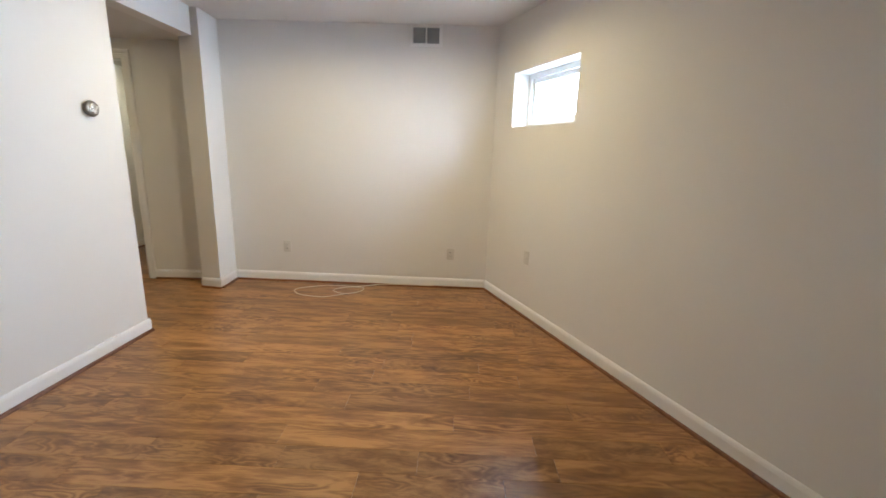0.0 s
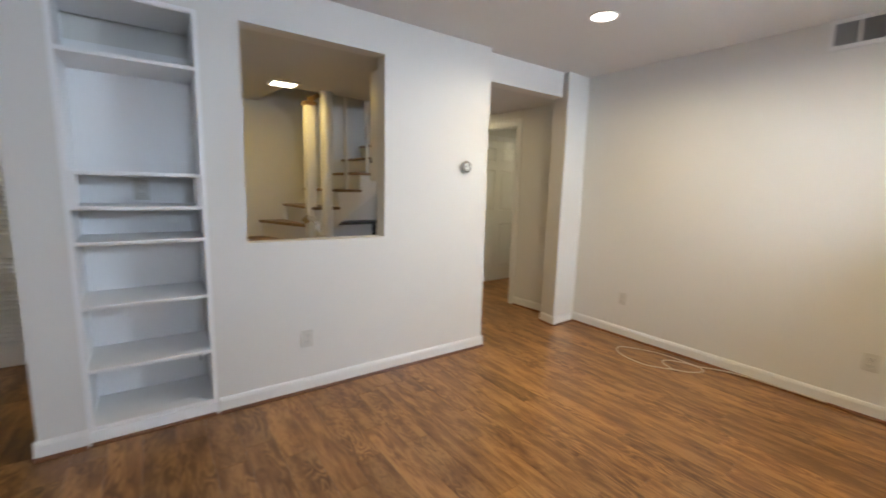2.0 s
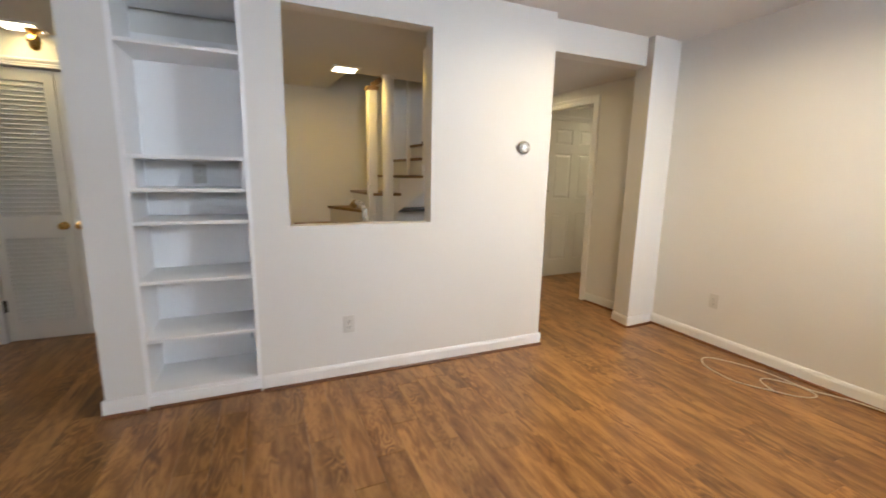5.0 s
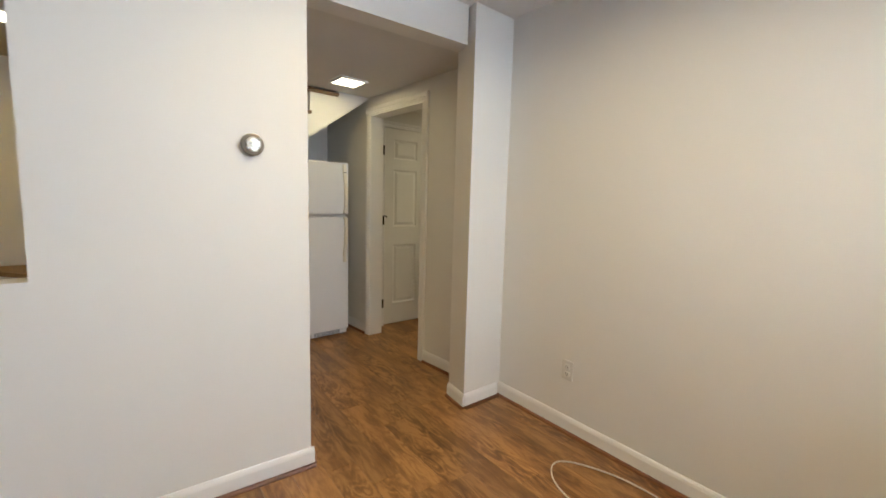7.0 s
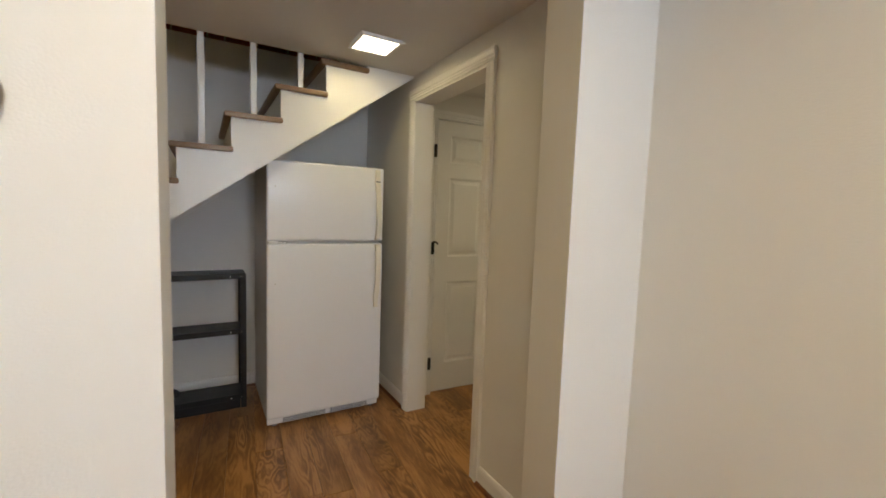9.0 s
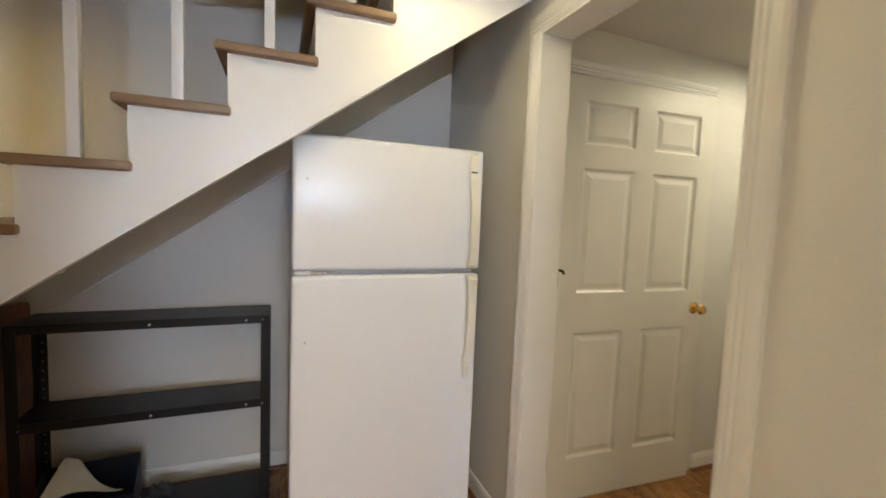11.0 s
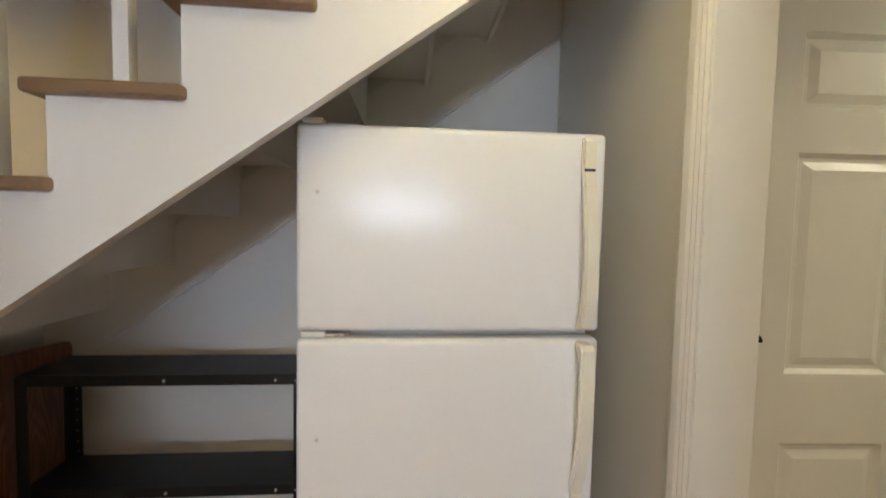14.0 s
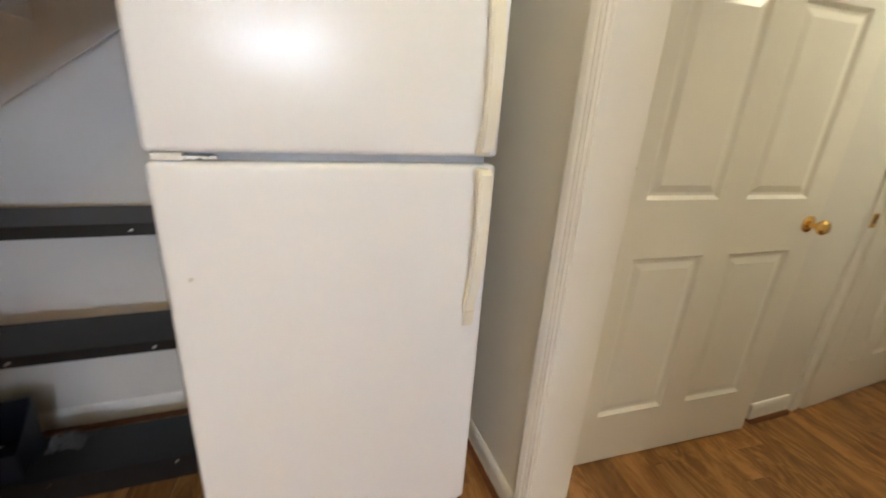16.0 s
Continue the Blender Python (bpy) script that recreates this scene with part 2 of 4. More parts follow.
def tube(name, points, radius, mat, parent=None, cyclic=False):
    cu = bpy.data.curves.new(name, "CURVE")
    cu.dimensions, cu.bevel_depth, cu.bevel_resolution = "3D", radius, 3
    sp = cu.splines.new("NURBS")
    sp.points.add(len(points) - 1)
    for p, c in zip(sp.points, points):
        p.co = (*c, 1)
    sp.use_endpoint_u, sp.use_cyclic_u, sp.order_u = not cyclic, cyclic, 3
    cu.materials.append(mat)
    tmp = bpy.data.objects.new(name, cu)
    me = bpy.data.meshes.new_from_object(tmp)
    bpy.data.objects.remove(tmp)
    me.polygons.foreach_set("use_smooth", [True] * len(me.polygons))
    ob = new(name, me)
    ob.parent = parent
    return ob


def mesh(name, bm, mat, m=None, smooth=False):
    if m is not None:
        bm.transform(m)
    me = bpy.data.meshes.new(name)
    bm.to_mesh(me)
    bm.free()
    me.materials.append(mat)
    if smooth:
        me.polygons.foreach_set("use_smooth", [True] * len(me.polygons))
        me.set_sharp_from_angle(angle=radians(35))
    return new(name, me)


def thing(name, m, label, category, group=""):
    ob = new(name)
    ob.empty_display_size = 0.05
    ob.matrix_world = m
    return tagged(ob, label, category, group)


def part(name, bm, mat, parent, label="", smooth=True):
    ob = mesh(name, bm, mat, smooth=smooth)
    ob.parent = parent
    if label:
        ob["label"] = label
    return ob


def setting(name, bm, mat, label, m=None, category=""):
    return tagged(mesh(name, bm, mat, m), label, category or name.split("_")[0], kind="structure")


def slab(axis, *specs):
    """One solid wall with free openings, from boxes that share their thickness along axis."""
    u, v = [k for k in range(3) if k != axis]
    cu, cv = [sorted({round(c, 4) for q in specs for c in q[2 * k:2 * k + 2]}) for k in (u, v)]
    sides = specs[0][2 * axis:2 * axis + 2]

    def solid(i, j):
        if not (0 <= i < len(cu) - 1 and 0 <= j < len(cv) - 1):
            return False
        a, b = (cu[i] + cu[i + 1]) / 2, (cv[j] + cv[j + 1]) / 2
        return any(q[2 * u] < a < q[2 * u + 1] and q[2 * v] < b < q[2 * v + 1] for q in specs)

    bm, known = bmesh.new(), {}

    def corner(i, j, k):
        if (i, j, k) not in known:
            c = [0.0, 0.0, 0.0]
            c[u], c[v], c[axis] = cu[i], cv[j], sides[k]
            known[i, j, k] = bm.verts.new(c)
        return known[i, j, k]

    for i in range(len(cu) - 1):
        for j in range(len(cv) - 1):
            if not solid(i, j):
                continue
            for k in (0, 1):
                bm.faces.new([corner(*q, k) for q in ((i, j), (i + 1, j), (i + 1, j + 1), (i, j + 1))])
            for (di, dj), (p, q) in (((-1, 0), ((i, j), (i, j + 1))), ((1, 0), ((i + 1, j), (i + 1, j + 1))), ((0, -1), ((i, j), (i + 1, j))), ((0, 1), ((i, j + 1), (i + 1, j + 1)))):
                if not solid(i + di, j + dj):
                    bm.faces.new((corner(*p, 0), corner(*q, 0), corner(*q, 1), corner(*p, 1)))
    bmesh.ops.recalc_face_normals(bm, faces=bm.faces)
    return bm


# ---- walls ----
H = 2.49       # living room ceiling
HC = 2.28      # hall ceiling
setting("wall_shelves", slab(0, (-0.12, 0, 0.83, 1.03, 0, H), (-0.12, 0, 1.03, 1.605, 2.255, H), (-0.12, 0, 1.605, 1.815, 0, H), (-0.12, 0, 1.815, 2.715, 0, 1.017),
        (-0.12, 0, 1.815, 2.715, 2.255, H), (-0.12, 0, 2.715, 3.665, 0, H)), PAINT, "white painted partition with a pass-through and shelf niche")
setting("wall_niche", boxes((-0.46, -0.12, 0.995, 1.018, 0, HC), (-0.46, -0.12, 1.617, 1.64, 0, HC), (-0.48, -0.46, 0.995, 1.64, 0, HC)), PAINT, "white painted box behind the shelf niche")
setting("wall_header", prism([(-0.22, 3.665), (-0.085, 3.665), (-0.085, 4.66), (-0.22, 4.695)], 2, 2.265, H), PAINT, "white painted header over the hall opening")
setting("wall_header_entry", boxes((-0.22, -0.085, -0.19, 0.83, 2.265, H)), PAINT, "white painted header over the entry opening")
setting("wall_pier", prism([(-0.025, 4.668), (-0.045, 5.0), (-0.045, 5.12), (-0.22, 5.12), (-0.22, 4.695)], 2, 0, H), PAINT, "white painted pier at the hall opening")
setting("wall_pier_entry", boxes((-0.20, 0.03, -0.49, -0.19, 0, H)), PAINT, "white painted pier at the entry opening")
setting("wall_north", boxes((-0.045, 2.75, 5.0, 5.12, 0, H)), PAINT, "cream white painted wall with a vent")
setting("wall_south", boxes((-0.20, 5.1, -0.61, -0.49, 0, H)), PAINT, "grey white painted wall under a soffit")
setting("wall_soffit", boxes((0.03, 4.75, -0.49, -0.185, 2.27, H)), PAINT, "white painted soffit along the wall")
a1, b1, a2, b2 = *WIN_1, *WIN_2
setting("wall_east", slab(0, (0, 0.24, -6.2, a2, 0, H), (0, 0.24, a2, b2, 0, WIN_Z[0]), (0, 0.24, a2, b2, WIN_Z[1], H), (0, 0.24, b2, a1, 0, H), (0, 0.24, a1, b1, 0, WIN_Z[0]),
        (0, 0.24, a1, b1, WIN_Z[1], H), (0, 0.24, b1, 0.1, 0, H)), PAINT, "white painted slanting outer wall with high windows", SIDE)
# entry hall
setting("wall_entry", slab(1, (-1.22, -1.19, -0.62, -0.5, 0, 2.06), (-0.30, -0.20, -0.62, -0.5, 0, 2.06), (-1.22, -0.20, -0.62, -0.5, 2.06, HC)), PAINT, "white painted wall round the front door")
setting("wall_return", boxes((-1.58, -1.22, -0.62, -0.42, 0, HC)), PAINT, "white painted return beside the front door")
setting("wall_closet", slab(0, (-1.58, -1.46, -0.42, -0.185, 0, HC), (-1.58, -1.46, -0.185, 0.785, 2.045, HC), (-1.58, -1.46, 0.785, 1.56, 0, HC)), PAINT, "white painted wall round the louvred closet")
setting("wall_closet_inside", boxes((-2.2, -1.58, -0.45, -0.42, 0, HC), (-2.2, -1.58, 1.0, 1.03, 0, HC), (-2.23, -2.2, -0.45, 1.03, 0, HC)), PAINT, "closet walls behind the louvred doors")
# stair and back hall, in the skew wing: x across, y along the stair
# two high end strips, out of view, only seal the stairwell against sky light
setting("wall_hall", slab(1, (-0.89, -0.05, 1.325, 1.445, 0, 4.9), (-1.17, -0.89, 1.325, 1.445, 2.52, 4.9), (-0.05, 0.14, 1.325, 1.445, HC + 0.12, 4.9), (-0.05, 0.04, 1.325, 1.445, 0, HC), (0.04, 0.835, 1.325, 1.445, 2.118, HC), (0.835, 1.52, 1.325, 1.445, 0, HC)), PAINT, "white painted hall wall with a cased doorway", WING)
setting("wall_stair", boxes((-1.05, -0.89, -2.0, 1.445, 0, 2.55)), PAINT, "white painted wall behind the stair", WING)
setting("wall_stair_end", boxes((-0.89, 0.14, -2.0, -1.88, 0, HC)), PAINT, "white painted wall at the foot of the stair", WING)
# the long front one is unseen, added to close the stairwell
setting("wall_upper", boxes((-1.05, 0.14, -1.16, -1.04, 2.52, 4.9), (0.02, 0.14, -1.04, 1.325, 2.40, 4.9)), PAINT, "grey painted walls round the upper stairwell, one added unseen", WING)
# out of view; added so no sky light falls into the stairwell
setting("ceiling_upper", boxes((-1.2, 0.14, -2.0, -1.04, HC, 2.52), (-1.2, 0.2, -1.16, 1.5, 4.9, 5.0)), CEIL, "unseen white ceiling added to close the stairwell", WING)
D1, D2 = (1.60, 2.535), (2.95, 3.76)
setting("wall_back_hall", slab(0, (-0.27, -0.15, 1.445, D1[0], 0, HC), (-0.27, -0.15, D1[0], D1[1], 2.075, HC), (-0.27, -0.15, D1[1], D2[0], 0, HC), (-0.27, -0.15, D2[0], D2[1], 2.06, HC), (-0.27, -0.15, D2[1], 4.6, 0, HC)), PAINT, "cream painted back hall wall with two doors", WING)
setting("wall_back_rooms", boxes((-0.30, -0.27, 1.445, 4.6, 0, HC)), PAINT, "plain wall closing the rooms behind the doors", WING)
setting("wall_back_hall_far", boxes((0.95, 1.07, 1.445, 4.6, 0, HC), (-0.27, 1.07, 4.6, 4.72, 0, HC)), PAINT, "cream painted walls closing the back hall", WING)

# ---- ceilings and floor ----
setting("ceiling", prism([(-0.22, -0.61), (5.2, -0.61), (2.85, 5.12), (-0.22, 5.12)], 2, H, H + 0.1), CEIL, "flat white painted living room ceiling")


def wing(x, y):
    v = WING @ Vector((x, y, 0))
    return (v.x, v.y)


setting("ceiling_hall", prism([(-0.12, -0.62), (-0.12, 3.665), (-0.22, 3.665), (-0.22, 4.98), wing(-0.02, 1.325), wing(-0.02, -1.88), (-1.58, 1.56), (-2.23, 1.56), (-2.23, -0.62)], 2, HC, HC + 0.12), CEIL, "flat white painted hall ceiling")
setting("ceiling_back_hall", boxes((-0.27, 1.07, 1.445, 4.72, HC, HC + 0.1)), CEIL, "flat white painted back hall ceiling", WING)
ground = setting("ground", boxes((-60, 60, -60, 60, -0.3, -0.2)), material("ground_soil", (0.16, 0.15, 0.12), 0.9, vary=0.3, scale=0.5, bump=0.3, fine=20), "plain ground outside")
floor = setting("floor", boxes((-3.0, 5.2, -0.7, 8.6, -0.2, -0.008)), SHOE, "oak laminate plank floor laid across the rooms")

# ---- trim ----


def run(a, b, m=Matrix(), white=True):
    """Baseboard with a stained shoe mould from a to b; the room lies to the left of the way."""
    a, b = Vector((*a, 0)), Vector((*b, 0))
    d = b - a
    mm = m @ Matrix.Translation(a) @ Matrix.Rotation(math.atan2(d.y, d.x), 4, "Z")
    if white:
        setting("baseboard", prism([(0, 0.017), (0.014, 0.017), (0.014, 0.072), (0.011, 0.084), (0.006, 0.094), (0, 0.096)], 0, 0, d.length), TRIM, "white painted baseboard with a rounded top edge", mm, "trim")
    setting("shoe_mould", prism([(0, 0), (0.031, 0), (0.0305, 0.007), (0.027, 0.013), (0.021, 0.0165), (0, 0.017)], 0, 0, d.length), SHOE, "dark stained quarter round along the floor", mm, "trim")


run((0, 3.68), (0, 1.622)), run((0, 1.018), (0, 0.816)), run((-0.12, 3.665), (-0.001, 3.665)), run((0, 0.83), (-0.12, 0.83))
run((-0.011, 4.665), (-0.22, 4.695)), run((-0.043, 4.968), (-0.025, 4.669)), run((2.55, 5.0), (-0.045, 5.0)), run((0, -6.1), (0, -0.012), SIDE)
run((0.03, -0.49), (4.85, -0.49)), run((0.03, -0.191), (0.03, -0.458)), run((-0.2, -0.19), (0.044, -0.19))
run((-1.22, -0.421), (-1.22, -0.5)), run((-1.46, -0.42), (-1.206, -0.42)), run((-1.46, -0.26), (-1.46, -0.388)), run((-1.46, 1.5), (-1.46, 0.86))
run((1.48, 1.325), (0.906, 1.325), WING), run((-0.030, 1.325), (-0.858, 1.325), WING), run((-0.89, 1.325), (-0.89, -0.75), WING)
run((-0.15, 2.86), (-0.15, 2.60), WING)
setting("shoe_mould", prism([(0, 0), (0.02, 0), (0.018, 0.012), (0, 0.017)], 0, 0, 0.575), SHOE, "dark stained strip under the shelf niche", Matrix.Translation((0, 1.605, 0)) @ Matrix.Rotation(-math.pi / 2, 4, "Z"), "trim")


def casing(name, m, u0, u1, top, w=0.062, label="white painted fluted door casing", legs=(True, True)):
    """Fluted casing round an opening u0..u1 on the wall plane y = 0, the room on +y."""
    outline = [(0, 0), (0, 0.012), (0.006, 0.017), (0.014, 0.013), (0.022, 0.017), (0.030, 0.013), (0.038, 0.018), (w - 0.012, 0.020), (w, 0.017), (w, 0)]
    bm = bmesh.new()

    def leg(x, sign, z1):
        q = prism([(x + sign * a, b) for a, b in outline], 2, 0.0, z1)
        me = bpy.data.meshes.new("leg")
        q.to_mesh(me)
        q.free()
        bm.from_mesh(me)
        bpy.data.meshes.remove(me)

    if legs[0]:
        leg(u0, -1, top)
    if legs[1]:
        leg(u1, 1, top)
    hd = prism([(b, top + a) for a, b in outline], 0, u0 - (w if legs[0] else 0), u1 + (w if legs[1] else 0))
    me = bpy.data.meshes.new("head")
    hd.to_mesh(me)
    hd.free()
    bm.from_mesh(me)
    bpy.data.meshes.remove(me)
    bmesh.ops.recalc_face_normals(bm, faces=bm.faces)
    return setting(name, bm, TRIM, label, m, "trim")


FLIP = Matrix.Rotation(math.pi, 4, "Z")
QUARTER = Matrix.Rotation(-math.pi / 2, 4, "Z")
casing("trim_hall_doorway", WING @ Matrix.Translation((0, 1.325, 0)) @ FLIP, -0.835, -0.04, 2.118, 0.068)
setting("trim_hall_jamb", boxes((0.036, 0.047, 1.316, 1.456, 0, 2.118), (0.828, 0.839, 1.316, 1.456, 0, 2.118), (0.047, 0.828, 1.316, 1.456, 2.107, 2.122), bevel=0.002), TRIM, "white painted jamb lining of the doorway", WING, "trim")
casing("trim_closet", Matrix.Translation((-1.46, 0, 0)) @ QUARTER, -0.785, 0.185, 2.045)
casing("trim_back_door", WING @ Matrix.Translation((-0.15, 0, 0)) @ QUARTER, -D1[1], -D1[0], 2.073, 0.062, legs=(False, True))
casing("trim_far_door", WING @ Matrix.Translation((-0.15, 0, 0)) @ QUARTER, -D2[1], -D2[0], 2.06, 0.055)
casing("trim_front_door", Matrix.Translation((0, -0.5, 0)), -1.165, -0.30, 2.045, 0.05, legs=(False, True))

# ---- doors ----


def knob(parent, x, z, y=0.0):
    base = lathe([(0.031, 0), (0.031, 0.004), (0.024, 0.009), (0.012, 0.012), (0.011, 0.028), (0.020, 0.036), (0.027, 0.046), (0.027, 0.054), (0.020, 0.063), (0.006, 0.067)],
                 Matrix.Translation((x, y, z)) @ Matrix.Rotation(-math.pi / 2, 4, "X"))
    return part("knob", base, BRASS, parent, "polished brass knob")


def hinge(parent, x, z, y=0.0):
    bm = boxes((x - 0.012, x + 0.012, y - 0.001, y + 0.002, z - 0.045, z + 0.045))
    cyl(bm, Matrix.Translation((x, y + 0.005, z - 0.047)), 0.006, 0.006, 0.094, 12)
    return part("hinge", bm, DARK_METAL, parent, "dark metal hinge")


PANEL_Z = ((0.22, 0.855), (1.05, 1.645), (1.755, 1.955))


def panel_door(name, m, w, label, knob_x, hinge_x, h=2.035, hinge_y=0.0):
    """Moulded six panel door leaf: x from 0 to w, its face at y = 0."""
    d = thing(name, m, label, "door")
    s, mid = 0.105, 0.06
    cols = ((s, w / 2 - mid), (w / 2 + mid, w - s))
    bm = boxes((0, s, -0.035, 0, 0, h), (w / 2 - mid, w / 2 + mid, -0.035, 0, 0.22, 1.955), (w - s, w, -0.035, 0, 0, h))
    zs = [0.0] + [z for p in PANEL_Z for z in p] + [h]
    for k in range(0, 8, 2):
        for c in ((s, w - s),) if k in (0, 6) else cols:
            box(bm, c[0], c[1], -0.035, 0, zs[k], zs[k + 1])
    part("leaf", bm, DOOR_PAINT, d, smooth=False)
    for c in cols:
        for z0, z1 in PANEL_Z:
            pb = bmesh.new()
            rings = []
            for inset, y in ((0, -0.001), (0.012, -0.011), (0.022, -0.011), (0.045, -0.003)):
                rings.append([pb.verts.new(v) for v in ((c[0] + inset, y, z0 + inset), (c[1] - inset, y, z0 + inset), (c[1] - inset, y, z1 - inset), (c[0] + inset, y, z1 - inset))])
            rings.insert(0, [pb.verts.new((v.co.x, -0.03, v.co.z)) for v in rings[0]])
            for a, b in zip(rings, rings[1:]):
                for k in range(4):
                    pb.faces.new((a[k], a[(k + 1) % 4], b[(k + 1) % 4], b[k]))
            pb.faces.new(rings[-1])
            pb.faces.new(rings[0][::-1])
            bmesh.ops.recalc_face_normals(pb, faces=pb.faces)
            part("panel", pb, DOOR_PAINT, d, smooth=False)
    knob(d, knob_x, 0.955)
    for z in (0.24, 1.12, 1.83):
        hinge(d, hinge_x, z, hinge_y)
    return d


ajar = panel_door("door_back_hall", WING @ Matrix.Translation((-0.112, 2.525, 0.008)) @ Matrix.Rotation(radians(-92.8), 4, "Z"), 0.914, "white six-panel door with brass knob, slightly ajar", 0.055, 0.950, 2.063, 0.032)
stop = tube("hinge_stop", [(0.950, 0.036, 1.165), (0.940, 0.044, 1.167), (0.922, 0.046, 1.163), (0.914, 0.040, 1.150)], 0.006, DARK_METAL, ajar)
panel_door("door_far", WING @ Matrix.Translation((-0.155, 3.755, 0.008)) @ Matrix.Rotation(radians(-87.6), 4, "Z"), 0.80, "white six-panel door with brass knob, nearly closed", 0.735, 0.003)
strike = thing("strike_plate", WING @ Matrix.Translation((-0.127, 2.915, 0.955)), "small brass strike plate on the door casing", "strike plate")
part("plate", boxes((-0.004, 0.001, -0.016, 0.016, -0.03, 0.03), bevel=0.001), BRASS, strike)
part("slot", boxes((0.0005, 0.002, -0.006, 0.006, -0.014, 0.014)), SLOT, strike, "dark latch slot")


def louvre_door(m, w, knob_x, hinge_x, group):
    d = thing("louvred_door", m, "white louvred wooden closet door with brass knob", "door", group)
    s, h = 0.062, 2.03
    part("frame", boxes((0, s, -0.03, 0, 0, h), (w - s, w, -0.03, 0, 0, h), (s, w - s, -0.03, 0, 0, 0.15), (s, w - s, -0.03, 0, 0.80, 0.965), (s, w - s, -0.03, 0, 1.945, h)), DOOR_PAINT, d, smooth=False)
    sl = boxes((s, w - s, -0.024, 0.024, -0.0035, 0.0035), bevel=0.002)
    sl.transform(Matrix.Rotation(radians(-48), 4, "X"))
    first = part("slat", sl, DOOR_PAINT, d)
    zs = [0.172 + 0.0335 * k for k in range(19)] + [0.987 + 0.0335 * k for k in range(29)]
    first.location = (0, -0.015, zs[0])
    for z in zs[1:]:
        o = new("slat", first.data)
        o.parent, o.location = d, (0, -0.015, z)
    knob(d, knob_x, 0.89)
    for z in (0.28, 1.07, 1.80):
        hinge(d, hinge_x, z, 0.001)
    return d


CLOSET = Matrix.Translation((-1.478, 0, 0.006))
louvre_door(CLOSET @ Matrix.Translation((0, 0.297, 0)) @ QUARTER, 0.474, 0.05, 0.474, "pair of closet doors")
louvre_door(CLOSET @ Matrix.Translation((0, 0.775, 0)) @ QUARTER, 0.474, 0.424, 0.0, "pair of closet doors")

fd = thing("front_door", Matrix.Translation((-1.165, -0.535, 0.01)), "white painted front door with a small glazed light", "door")
lw, lz = (0.235, 0.66), (1.71, 1.86)
part("leaf", boxes((0, lw[0], -0.04, 0, 0, 2.035), (lw[1], 0.865, -0.04, 0, 0, 2.035), (lw[0], lw[1], -0.04, 0, 0, lz[0]), (lw[0], lw[1], -0.04, 0, lz[1], 2.035)), DOOR_PAINT, fd, smooth=False)
for x0 in (0.11, 0.48):
    for z0, z1 in ((0.20, 0.80), (0.98, 1.52)):
        part("panel", box(bmesh.new(), x0, x0 + 0.27, -0.002, 0.006, z0, z1, bevel=0.005), DOOR_PAINT, fd)
lite = part("light", boxes((lw[0] - 0.015, lw[0] + 0.01, -0.045, 0.008, lz[0] - 0.015, lz[1] + 0.015), (lw[1] - 0.01, lw[1] + 0.015, -0.045, 0.008, lz[0] - 0.015, lz[1] + 0.015), (lw[0] + 0.01, lw[1] - 0.01, -0.045, 0.008, lz[0] - 0.015, lz[0] + 0.01),
                           (lw[0] + 0.01, lw[1] - 0.01, -0.045, 0.008, lz[1] - 0.01, lz[1] + 0.015), (0.375, 0.383, -0.03, 0.004, lz[0], lz[1]), (0.512, 0.520, -0.03, 0.004, lz[0], lz[1])), TRIM, fd, "framed three-pane light")
g = part("pane", boxes((lw[0] + 0.01, lw[1] - 0.01, -0.022, -0.018, lz[0] + 0.01, lz[1] - 0.01)), GLASS, lite, "clear glass pane")
g.visible_shadow = False
part("deadbolt", lathe([(0.028, 0), (0.028, 0.008), (0.018, 0.014), (0.006, 0.016)], Matrix.Translation((0.805, 0, 1.06)) @ Matrix.Rotation(-math.pi / 2, 4, "X")), DARK_METAL, fd, "dark deadbolt")
knob(fd, 0.805, 0.93)
part("door_stop", cyl(bmesh.new(), Matrix.Translation((0.05, 0, 0.36)) @ Matrix.Rotation(-math.pi / 2, 4, "X"), 0.006, 0.009, 0.05, 12), DARK_METAL, fd, "small dark door stop")
setting("trim_front_jamb", boxes((-1.20, -1.168, -0.62, -0.495, 0, 2.06), (-0.30, -0.296, -0.62, -0.495, 0, 2.06), (-1.168, -0.30, -0.62, -0.495, 2.05, 2.062)), TRIM, "white painted front door jamb", None, "trim")

